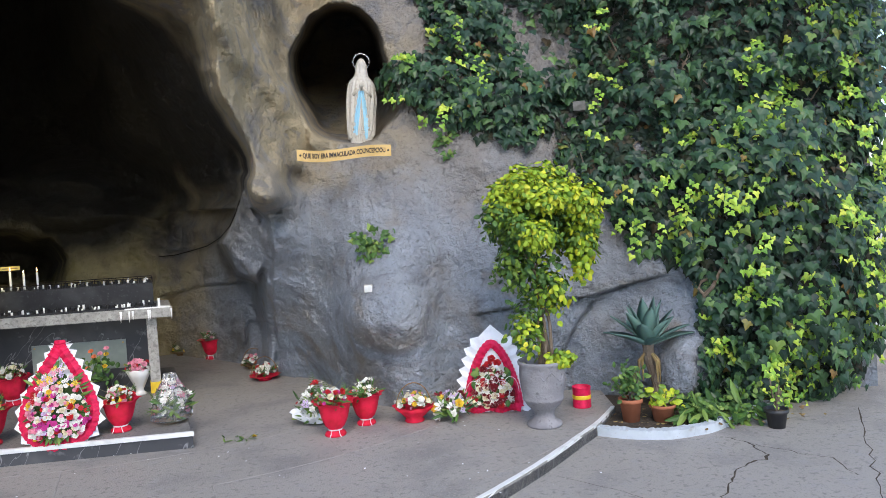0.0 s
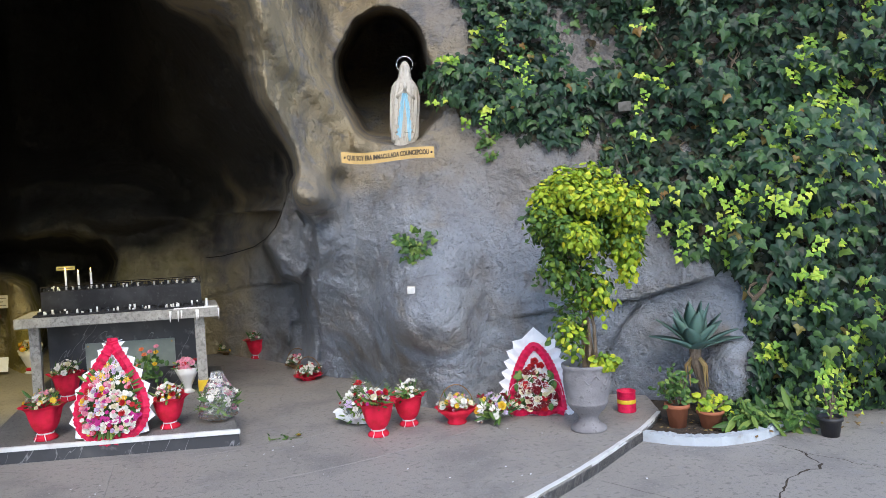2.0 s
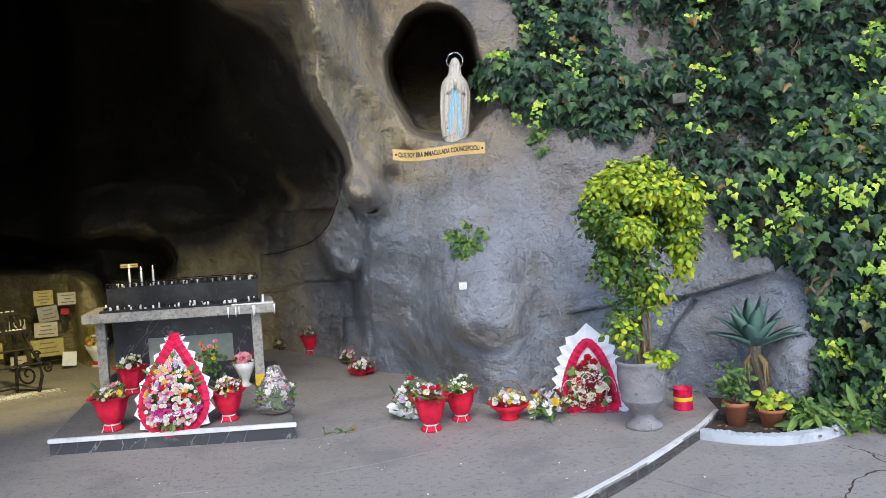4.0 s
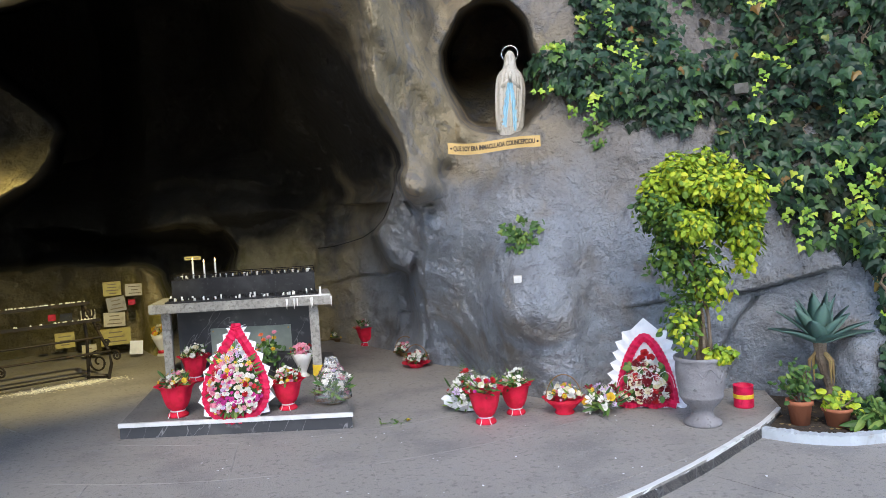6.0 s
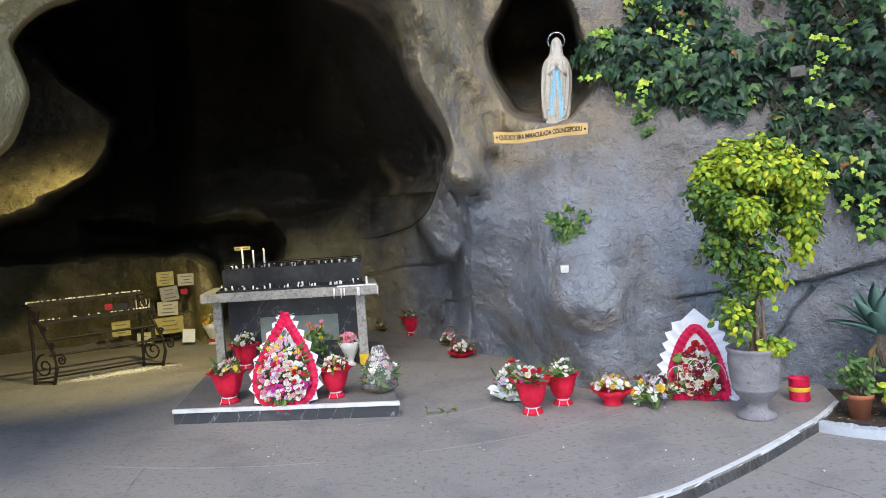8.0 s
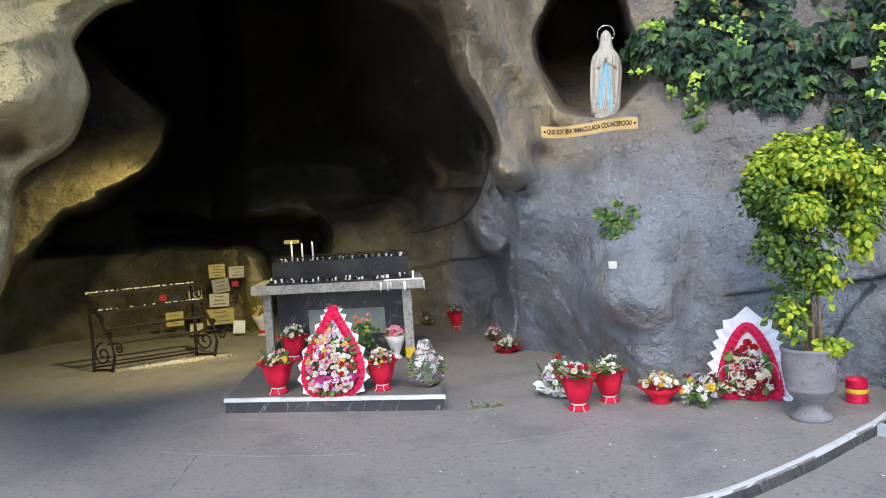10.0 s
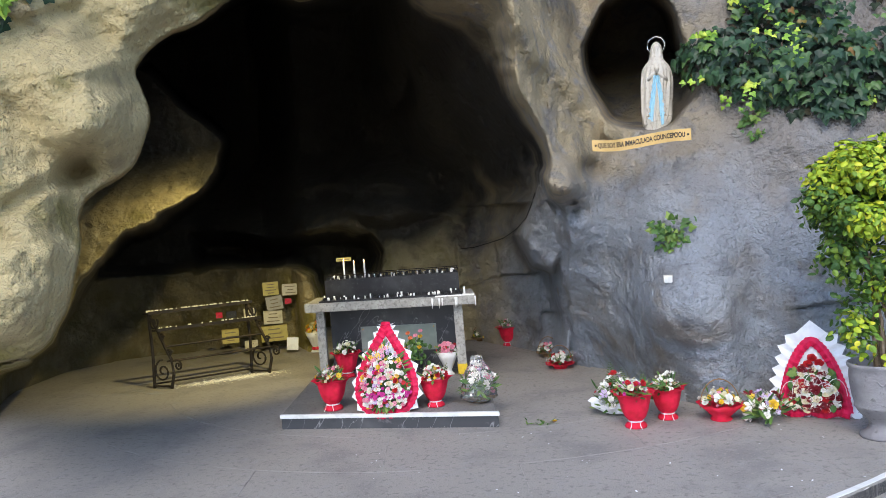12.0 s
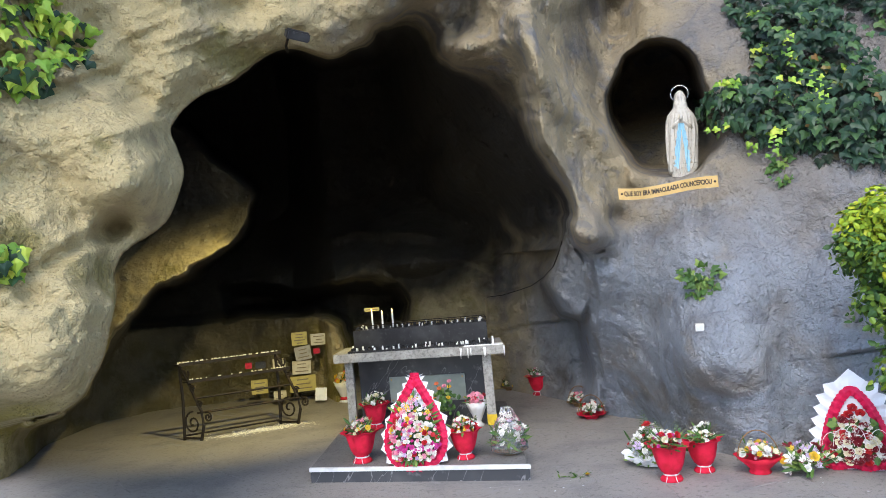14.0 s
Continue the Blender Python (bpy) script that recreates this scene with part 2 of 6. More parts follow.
def inside(poly, x, y):
    """Signed distance to a closed outline, positive inside."""
    d, odd = np.full(x.shape, 1e9), np.zeros(x.shape, bool)
    for (ax, ay), (bx, by) in zip(poly, poly[1:] + poly[:1]):
        ex, ey = bx - ax, by - ay
        t = np.clip(((x - ax) * ex + (y - ay) * ey) / (ex * ex + ey * ey), 0, 1)
        d = np.minimum(d, np.hypot(x - ax - t * ex, y - ay - t * ey))
        if ay != by:
            odd ^= ((ay > y) != (by > y)) & (x < ex * (y - ay) / (by - ay) + ax)
    return np.where(odd, d, -d)


def near_line(line, x, y):
    d = np.full(x.shape, 1e9)
    for (ax, ay), (bx, by) in zip(line, line[1:]):
        ex, ey = bx - ax, by - ay
        t = np.clip(((x - ax) * ex + (y - ay) * ey) / (ex * ex + ey * ey), 0, 1)
        d = np.minimum(d, np.hypot(x - ax - t * ex, y - ay - t * ey))
    return d


# outlines in degrees round the hub: turn to the left, and rise above the eye
MOUTH = [(95, -6), (49.7, -6.1), (47.8, -6.6), (45.5, -5.9), (44.2, -4.5), (43.1, -2.2), (42.4, 0.3), (42.0, 2.2), (41.5, 4.1), (40.4, 5.2), (38.9, 6.0), (37.7, 7.2), (36.9, 9.0), (36.7, 10.6), (37.1, 12.4),
         (37.4, 13.8), (36.3, 15.3), (34.9, 16.2), (33.1, 17.0), (31.5, 17.8), (29.9, 18.6), (28.5, 19.2), (27.0, 19.3), (25, 18.9), (23.1, 19.4), (21.1, 20.7), (19.2, 21.6), (17.2, 22.6), (15.3, 23.6), (12.5, 26), (10.4, 24),
         (9.2, 21.5), (9.2, 19.2), (8.5, 17.0), (8.1, 14.0), (8.3, 11.6), (7.1, 9.8), (6.0, 7.7), (5.4, 6.0), (5.3, 4.4), (5.9, 3.2), (5.7, 1.6), (5.5, 0.2), (5.4, -2), (5.5, -6), (5.5, -11), (5.0, -14), (4.5, -18), (4, -40), (95, -40)]
NICHE = [(2.5, 12.4), (2.1, 14.0), (0.9, 15.7), (-0.9, 16.8), (-2.6, 16.8), (-3.9, 15.6), (-4.6, 13.6), (-4.8, 11.4), (-5.3, 9.6), (-4.9, 8.3), (-3.6, 7.1), (-1.4, 6.7), (0.6, 7.2),
         (1.7, 8.8), (2.4, 10.6)]


def eased(poly, steps):
    """The closed outline with its corners eased."""
    out, n = [], len(poly)
    for i in range(n):
        a, b, c, d = (np.array(poly[(i + k) % n], float) for k in (-1, 0, 1, 2))
        for j in range(steps):
            t = j / steps
            q = 0.5 * (2 * b + (c - a) * t + (2 * a - 5 * b + 4 * c - d) * t * t + (3 * b - 3 * c + d - a) * t ** 3)
            out.append((float(q[0]), float(q[1])))
    return out


NICHE = eased(NICHE, 4)
MOUTH = MOUTH[:1] + [q for q in eased(MOUTH, 3) if -7.5 < q[1] and q[0] < 48] + MOUTH[-2:]
BLOCK = [(7.0, 3.8), (8.7, 0.6), (9.3, -0.4), (8.1, -3.2), (6.3, -3.9), (5.5, -2), (5.5, 0.4), (5.9, 1.5)]
RECESS = [(20.4, -9), (20.2, -3.2), (20.1, -0.7), (21.1, 0.9), (24.7, 1.0), (28, 0.9), (34, 1.2), (34, -1.6), (27.6, -1.1), (25.6, -2.5), (25.2, -9)]
HOLLOW = [(7.2, 16.8), (5.3, 14.2), (3.2, 11.8), (2.4, 13.4), (1.6, 15.4), (-0.4, 17.2), (-0.4, 21), (7.8, 21)]
FIN = [(38, 15), (34.5, 12), (31.3, 9.2), (31.2, 7.5), (32, 5.7), (34.4, 3.4), (37.8, 1.1), (40.7, -0.9), (43.2, -3), (45, -6), (50, -6), (50, 15)]
FIN = eased(FIN, 3)


def curve(x, *knots):
    k = np.array(knots)
    return np.interp(x, k[:, 0], k[:, 1])


def rock_far(az, el):
    """Distance from the hub to the rock in a direction."""
    jit = fbm(np.stack([az * 0.25, el * 0.25, 0 * az], -1), 1.0, 4, 5) * 0.6
    front = curve(az, (-60, 9), (-40, 7.7), (-38, 7.4), (-34, 6.9), (-29, 6.7), (-24, 6.7), (-18, 6.75), (-12, 6.5), (-6, 6.35), (-2, 6.4), (2, 6.7), (5, 6.6),
                  (8, 6.1), (14, 6.3), (24, 6.5), (33, 6.0), (38, 5.6), (44, 5.2), (50, 4.9), (62, 4.7), (90, 4.6))
    lean = curve(az, (-60, 0.05), (-30, 0.05), (-10, 0.085), (2, 0.085), (7, 0.01), (20, -0.02), (40, 0.0), (90, 0.03))
    front = front + lean * 0.5 * (el + 1 + np.sqrt((el + 1) ** 2 + 25)) + 0.02 * np.maximum(-el - 9, 0) * (az < 4)
    # low down the face turns slowly away into the cave
    back_off = curve(az, (-8, 0), (-4, 0.1), (-1, 0.5), (1, 1.05), (3.7, 1.8), (5.3, 2.2), (9, 2.4), (12, 0)) * smooth(3, -13, el + 0.4 * jit)
    front += back_off
    front -= 0.5 * np.exp(-(((az + 2.4) / 4.2) ** 2 + ((el + 7) / 3.6) ** 2))
    front -= 0.55 * np.exp(-((((az + 26.4) / 2.3) ** 2 + ((el + 12.5) / 3.4) ** 2) ** 1.3))
    front -= 0.3 * np.exp(-(((az - 5.0) / 1.6) ** 2 + ((el - 4.4) / 1.8) ** 2)) + 0.35 * np.exp(-(((az - 4.9) / 1.0) ** 2 + ((el - 2.9) / 0.9) ** 2))
    front += 0.25 * np.exp(-(((az - 4.7) / 1.3) ** 2 + ((el - 1.0) / 0.75) ** 2))
    front += 0.3 * smooth(-0.6, 1.6, inside(HOLLOW, az + 0.4 * jit, el + 0.4 * jit))
    front -= 0.28 * smooth(1.9, 0.0, near_line([(9.2, 20), (7.6, 15.9), (5.9, 13.4), (3.6, 11.2), (2.3, 9.2), (1.2, 7.2)], az + 0.4 * jit, el))
    front -= 0.3 * np.exp(-(((az - 40) / 5) ** 2 + ((el - 10) / 4.5) ** 2)) + 0.5 * np.exp(-(((az - 46.5) / 4.2) ** 2 + ((el + 0.5) / 4.0) ** 2))
    front += 0.38 * np.exp(-((((az - 42.0) / 1.2) ** 2 + ((el - 6.7 + 0.25 * (az - 42)) / 1.0) ** 2) ** 1.6))
    front += 0.25 * np.exp(-(((az - 2.9) / 0.8) ** 2 + ((el - 4.2) / 0.8) ** 2))
    front += 0.09 * smooth(1.0, 0.05, near_line([(41.1, 6.4), (43.7, 5.8), (45.6, 4.6), (47.2, 3.8), (50, 3.2)], az + jit * 0.4, el + jit * 0.4))
    front += 0.3 * np.exp(-(((az - 47.6) / 0.9) ** 2 + ((el - 2.2) / 0.8) ** 2))
    front += 0.22 * np.exp(-(((az + 8.5) / 2.0) ** 2 + ((el + 4) / 7) ** 2))
    # a ledge with a crack under it, and thinner cracks
    over = near_line([(-10.5, -7.6), (-15, -6.9), (-20, -6.5), (-25.5, -5)], az, el)
    rim = curve(az, (-25.5, -5), (-20, -6.5), (-15, -6.9), (-10.5, -7.6))
    front -= 0.1 * smooth(3.5, 0.1, over) * smooth(-0.12, 0.12, el - rim) * smooth(-10, -14, az) * smooth(-27, -24, az)
    front += 0.1 * smooth(0.13, 0.02, over) * smooth(-26, -23, az) * smooth(-10, -12, az)
    front += 0.08 * smooth(0.16, 0.03, near_line([(-20.1, -6.9), (-18.7, -8.6), (-17, -11.6)], az, el))
    front += 0.14 * smooth(0.3, 0.05, near_line([(4.4, 1.7), (5.7, 1.5), (5.4, 0.2), (5.3, -2), (5.6, -6.9), (5.4, -9.9)], az + jit * 0.4, el))
    left = smooth(24, 32, az)
    front += left * (0.16 * fbm(np.stack([az * 0.22, el * 0.3, 0 * az], -1), 1.0, 2, 151) + 0.03 * smooth(10, 15, el) * np.abs(fbm(np.stack([az * 0.2 + el * 0.12, el * 0.9 + az * 0.3, 0 * az], -1), 1.0, 3, 157)))
    back = curve(az, (-5, 7.2), (2, 7.3), (4, 7.9), (5.3, 8.7), (7, 9.5), (9, 10.1), (11, 10.6), (13, 11.2), (20, 11.8), (26, 11.9), (28, 12.3), (32, 13.2),
                 (38, 13.4), (43, 12.6), (46.6, 11.3), (49.4, 9.2), (56, 7.5), (95, 6.5))
    roof = back + 2.6 * smooth(-1.5, -0.5, el + 0.6 * jit) * smooth(25.5, 29, az) + 2.6 * smooth(-0.3, 1.0, inside(RECESS, az + 0.9 * jit, el + 0.9 * jit))
    roof -= 0.6 * np.exp(-(((az - 26) / 0.9) ** 4)) * smooth(0, -0.8, el)
    roof += 3.2 * smooth(1.0, 8.0, el + 0.6 * jit) * smooth(9, 15, az)
    roof -= 0.7 * smooth(0.5, 1.6, el - 0.1 * (az - 14) + jit) * smooth(11, 16, az) * smooth(24, 20, az)
    roof -= 0.8 * smooth(3.2, 4.6, el - 0.05 * (az - 20) + jit) * smooth(12, 18, az) * smooth(30, 25, az)
    # big slabs at the right-hand end of the cave
    roof -= 0.9 * np.exp(-(((az - 6.6) / 1.7) ** 2 + ((el + 0.8) / 2.2) ** 2))
    for line in ([(7.0, 3.8), (8.6, 0.5), (9.6, -0.5), (10.9, -0.9), (13.2, -1.3)], [(13.6, -4.5), (11.1, -3.8), (8.3, -3.7), (5.6, -3.2)], [(8.0, -8.5), (7.8, -6.9), (7.5, -6.6), (5.8, -7.0)], [(10.7, -1.1), (10.6, -3.8)], [(13.7, -1.5), (14.1, -4.5)]):
        roof += 0.11 * smooth(0.17, 0.03, near_line(line, az + jit * 0.5, el + jit * 0.4))
    roof += 0.25 * fbm(np.stack([az * 0.16, el * 0.3, 0 * az], -1), 1.0, 3, 41)
    calm = 1 - 0.65 * smooth(20, 30, az)
    d = inside(MOUTH, az + jit * calm, el + jit * 0.7 * calm)
    width = curve(az, (-5, 1.2), (4, 1.2), (9, 5.0), (14, 6.0), (18, 3.0), (24, 0.9), (30, 0.6), (38, 0.5), (44, 0.5), (95, 0.5))
    width = np.where(el < 2, np.minimum(width, 1.3), width)
    m = smooth(-0.3 * width, width * 1.3, d)
    front = front + 0.26 * smooth(-3.0, 0.4, d) ** 1.5 * smooth(13, 19, az)
    r = front * (1 - m) + np.maximum(roof, front + 0.2) * m
    # on the right the face turns at a sharp arris into a long rough slope
    deep = np.maximum(d, 0)
    fall = 0.2 * deep + 0.015 * deep ** 2 + 0.2 * np.maximum(19 - el, 0) * smooth(0.0, 2.0, deep) - 1.0 * np.exp(-(((az - 14.0) / 2.2) ** 2 + ((el - 18.4) / 1.3) ** 2))
    slope = front + fall + (np.maximum(roof, front + 3) - front - fall) * smooth(8.0, 12.5, deep)
    slope = slope + (0.25 * fbm(np.stack([az * 0.22, el * 0.2, 0 * az], -1), 1.0, 3, 71) - 0.12 * np.abs(fbm(np.stack([az * 0.5, el * 0.5, 0 * az], -1), 1.0, 2, 77))) * smooth(0.2, 2.5, deep)
    right = smooth(21, 15, az) * smooth(0.5, 3.5, el)
    r = r + (slope - r) * right
    # a fallen block wedged beside the mouth
    blk = inside(BLOCK, az + 0.4 * jit, el + 0.4 * jit)
    r = r + (np.minimum(r, 6.9 + 0.3 * (az - 5.4) + 0.1 * (3.5 - el)) - r) * smooth(-0.12, 0.45, blk)
    # the fin of rock behind the hanging boulder
    r = r - 0.2 * np.abs(fbm(np.stack([az * 0.9, el * 0.6, 0 * az], -1), 1.0, 4, 55)) * smooth(0, 1, blk)
    fin = inside(FIN, az + jit, el + jit)
    ridge = 9.1 + 0.12 * np.maximum(fin, 0) + 0.1 * np.maximum(el - 4, 0)
    r = r + (np.minimum(r, ridge) - r) * smooth(-0.5, 0.7, fin)
    n = inside(NICHE, az + jit * 0.7, el + jit * 0.6)
    r = r + 1.0 * smooth(-0.2, 0.22, n) + (1.1 + 1.8 * smooth(8.5, 13, el)) * smooth(0.1, 0.8, n)
    way = np.stack([-np.sin(np.radians(az)), np.cos(np.radians(az)), np.tan(np.radians(el))], -1)
    p = HUB + r[..., None] * way
    coarse = 0.25 + 0.45 * smooth(2.5, 5.5, az)
    r = r + 0.2 * fbm(p, 0.7, 3, 11) + 0.04 * fbm(p, 2.7, 3, 23) - coarse * (0.035 * fbm(p, 3.6, 3, 91) + 0.03 * fbm(p, 10.0, 3, 93)) + 0.012 * fbm(p, 14.0, 3, 31)
    return r


def rock_point(az, el, off=0.0):
    a, e = np.atleast_1d(np.asarray(az, float)), np.atleast_1d(np.asarray(el, float))
    r = rock_far(a, e) - off
    return HUB + r[:, None] * np.stack([-np.sin(np.radians(a)), np.cos(np.radians(a)), np.tan(np.radians(e))], -1)


def build_rock():
    az = np.concatenate([np.arange(-39.4, -4, 0.16), np.arange(-4, 52, 0.11), np.arange(52, 54.5, 0.4)])
    el = np.concatenate([np.arange(-20, 21, 0.115), np.arange(21, 27, 0.2), np.arange(27, 45, 0.6)])
    A, E = np.meshgrid(az, el)
    r = rock_far(A, E)
    way = np.stack([-np.sin(np.radians(A)), np.cos(np.radians(A)), np.tan(np.radians(E))], -1)
    p = HUB + r[..., None] * way
    low = p[..., 2] < -0.35
    p[..., 2] = np.where(low, -0.35, p[..., 2])
    # unseen crown of rock, added back over the cave to block stray light
    top = p[-1]
    out = top - HUB
    out[:, 2] = 0
    out /= np.linalg.norm(out, axis=1)[:, None]
    rows = [p] + [(top + out * d + np.array([0, 0, h]))[None] for d, h in ((1, 0.4), (4, 0.6), (12, 0.2), (13, -7.5))]
    p = np.concatenate(rows)
    nr, nc = p.shape[:2]
    k = np.arange(nr * nc).reshape(nr, nc)
    f = np.stack([k[:-1, :-1], k[1:, :-1], k[1:, 1:], k[:-1, 1:]], -1).reshape(-1, 4)
    # unseen low left-hand end, cut away to let daylight onto the cave floor
    a, b = np.concatenate([E, np.full((4, E.shape[1]), 90.0)]), np.concatenate([A, np.repeat(A[:1], 4, 0)])
    gone = ((a < -4.5) & (b > 50.8)).reshape(-1)
    f = f[~gone[f].any(1)]
    me = bpy.data.meshes.new("rock_wall")
    me.from_pydata(p.reshape(-1, 3).tolist(), [], f.tolist())
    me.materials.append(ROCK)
    me.shade_smooth()
    ob = new("rock_wall", me)
    return tagged(ob, "rough grey-brown artificial rock face with a dark cave and a niche", "rock wall", kind="structure")


build_rock()

# ---------------------------------------------------------------- floor, step and ground
def rounded(line, steps=6):
    """A smooth line through the points."""
    pts = [Vector((x, y, 0)) for x, y in line]
    out = []
    for i in range(len(pts) - 1):
        a, b, c, d = pts[max(i - 1, 0)], pts[i], pts[i + 1], pts[min(i + 2, len(pts) - 1)]
        for k in range(steps):
            t = k / steps
            out.append(0.5 * (2 * b + (c - a) * t + (2 * a - 5 * b + 4 * c - d) * t * t + (3 * b - 3 * c + d - a) * t ** 3))
    return out + [pts[-1]]


MID, RIM = (0.36, 2.1), 6.0  # the step and the joints are arcs round this point


def arc(radius, a0, a1, n=60):
    return [Vector((MID[0] + radius * math.cos(radians(a0 + (a1 - a0) * i / n)), MID[1] + radius * math.sin(radians(a0 + (a1 - a0) * i / n)), 0)) for i in range(n + 1)]


def strip(name, line, inner, z0, z1, material):
    """A solid band along a line, from the line inwards, between two heights."""
    v, f = [], []
    for i, p in enumerate(line):
        d = (line[min(i + 1, len(line) - 1)] - line[max(i - 1, 0)]).normalized()
        n = Vector((d.y, -d.x, 0)) * inner
        for q in (p, p + n):
            v += [(q.x, q.y, z0), (q.x, q.y, z1)]
        if i:
            a, b = 4 * (i - 1), 4 * i
            f += [(a, b, b + 1, a + 1), (a + 1, b + 1, b + 3, a + 3), (a + 3, b + 3, b + 2, a + 2), (a + 2, b + 2, b, a)]
    f += [(0, 1, 3, 2), (4 * len(line) - 4, 4 * len(line) - 2, 4 * len(line) - 1, 4 * len(line) - 3)]
    return mesh_of(name, v, f, material)


def slab(name, outline, z0, z1, material):
    n = len(outline)
    v = [(x, y, z1) for x, y in outline] + [(x, y, z0) for x, y in outline]
    return mesh_of(name, v, [tuple(range(n))] + [(i, n + i, n + (i + 1) % n, (i + 1) % n) for i in range(n)], material)


inner = [(p.x, p.y) for p in arc(3.844, -150, -18)] + [(9, 0.5), (9, 12), (-16, 12), (-16, -0.15)]
floor = tagged(new("floor", slab("floor", inner, -0.3, 0.0, CONCRETE)), "worn grey concrete floor before the cave", "floor", kind="structure")
edge = [Vector((1.2 + 4.04 * math.cos(radians(a)), 0.2 + 4.04 * math.sin(radians(a)), 0)) for a in np.linspace(-78, -63, 16)]
edge += rounded([(3.23, -3.32), (3.52, -3.11), (4.03, -2.62), (4.43, -2.18), (4.66, -1.93), (4.86, -1.66), (4.97, -1.5)], 6)
edge = [Vector((-14, -5.2, 0)), Vector((-8, -5.0, 0)), Vector((-3, -4.7, 0)), Vector((0.4, -4.2, 0))] + edge
bed = [(p.x, p.y) for p in edge] + [(5.3, 0.6), (-14, 0.6)]
tagged(new("floor_bed", slab("floor_bed", bed, -0.3, -0.003, CONCRETE)), "worn cement bed under the floor panels", "floor", kind="structure")
tagged(new("ground", mesh_of("ground", [(-400, -400, -0.09), (400, -400, -0.09), (400, 400, -0.09), (-400, 400, -0.09)], [(0, 1, 2, 3)], CONCRETE)), "cracked grey concrete forecourt", "ground", kind="structure")
nosing = tagged(new("step_edge", strip("step_edge", edge, -0.035, -0.02, 0.004, WHITE_PAINT)), "white painted nosing of the curved step", "step", kind="structure")
JAG = random.Random(19)
for v in nosing.data.vertices:
    v.co += Vector((JAG.gauss(0, 0.0015), JAG.gauss(0, 0.0015), JAG.gauss(0, 0.0008)))
tagged(new("step_riser", strip("step_riser", edge, -0.03, -0.2, -0.02, MARBLE_MID)), "dark marbled riser of the curved step", "step", kind="structure")
# unseen plain wall behind the walk, added to hold back low skylight
tagged(new("wall_south", slab("wall_south", [(-24, -17), (26, -17), (26, -16.7), (-24, -16.7)], -0.3, 1.2, PLASTER)), "plain unseen wall added to hold back low skylight", "wall", kind="structure")


def on_joint(u, rad):
    """The point on an arc where the slanting joint u crosses it."""
    k = 0.281
    a, b, c = 1 + k * k, -2 * k * (u - MID[0]) - 2 * MID[1], (u - MID[0]) ** 2 + MID[1] ** 2 - rad * rad
    y = (-b - math.sqrt(max(b * b - 4 * a * c, 0))) / (2 * a)
    return u - k * y, y


def floor_panels():
    for r0, r1, cuts in ((3.85, 4.72, (-1.9, 0.05, 2.07, 3.14, 3.5)), (4.72, RIM - 0.12, (-3.0, -0.975, 1.07, 3.1, 4.3))):
        for u0, u1 in zip(cuts, cuts[1:]):
            n, g = 14, 0.005
            us = [u0 + g + (u1 - u0 - 2 * g) * i / n for i in range(n + 1)]
            line = [on_joint(u, r1 - g) for u in us] + [on_joint(u, r0 + g) for u in us[::-1]]
            ob = part("panel", slab("panel", line, -0.02, 0.0, CONCRETE), CONCRETE, floor)
    # pale filler in the joints
    for r0, r1, cuts in ((3.85, 4.72, (0.05, 2.07, 3.14)), (4.72, RIM - 0.12, (-0.975, 1.07, 3.1))):
        for u in cuts:
            a, b = Vector((*on_joint(u, r0), 0)), Vector((*on_joint(u, r1), 0))
            part("joint", strip("joint", [a, (a + b) / 2, b], 0.008, -0.01, 0.0008, JOINT), JOINT, floor)
    for rad in (3.847, 4.72):
        part("joint", strip("joint", arc(rad, -140, -40), 0.008, -0.01, 0.0008, JOINT), JOINT, floor)


floor_panels()
# ---------------------------------------------------------------- altar
def skew(bm, k=-0.27):
    for v in bm.verts:
        v.co.x += k * v.co.y
    return bm


PLATFORM_TOP = mat("worn_grey_slab", (0.18, 0.172, 0.162), 0.7, spots=((3, 0.45, 0.65, (0.235, 0.222, 0.21)), (40, 0.55, 0.68, (0.09, 0.088, 0.088)), (120, 0.62, 0.7, (0.3, 0.29, 0.28))), bump=0.2, bump_scale=80)
plat = thing("altar_platform", 0, 0, 0, "low dark marble platform with a white front edge", "platform")
part("body", skew(box(bmesh.new(), -1.0, -1.48, 0, 1.04, 1.6, 0.1)), MARBLE_DARK, plat)
part("top_slab", skew(box(bmesh.new(), -1.0, -1.46, 0.1, 1.03, 1.6, 0.128)), PLATFORM_TOP, plat)
part("edge", skew(box(bmesh.new(), -1.01, -1.5, 0.1, 1.05, -1.46, 0.135, 0.004)), WHITE_PAINT, plat)
altar = thing("altar", 0, 0, 0.13, "grey marble altar table on square legs", "altar")
part("tabletop", skew(box(bmesh.new(), -1.0, 0, 0.78, 1.0, 0.85, 0.88, 0.006)), MARBLE_GREY, altar)
for x in (-0.84, 0.8):
    part("leg", skew(box(bmesh.new(), x - 0.05, 0.12, 0, x + 0.05, 0.22, 0.78, 0.005)), MARBLE_GREY, altar)
part("back_panel", skew(box(bmesh.new(), -0.78, 0.5, 0, 0.84, 0.58, 0.78)), MARBLE_DARK, altar)

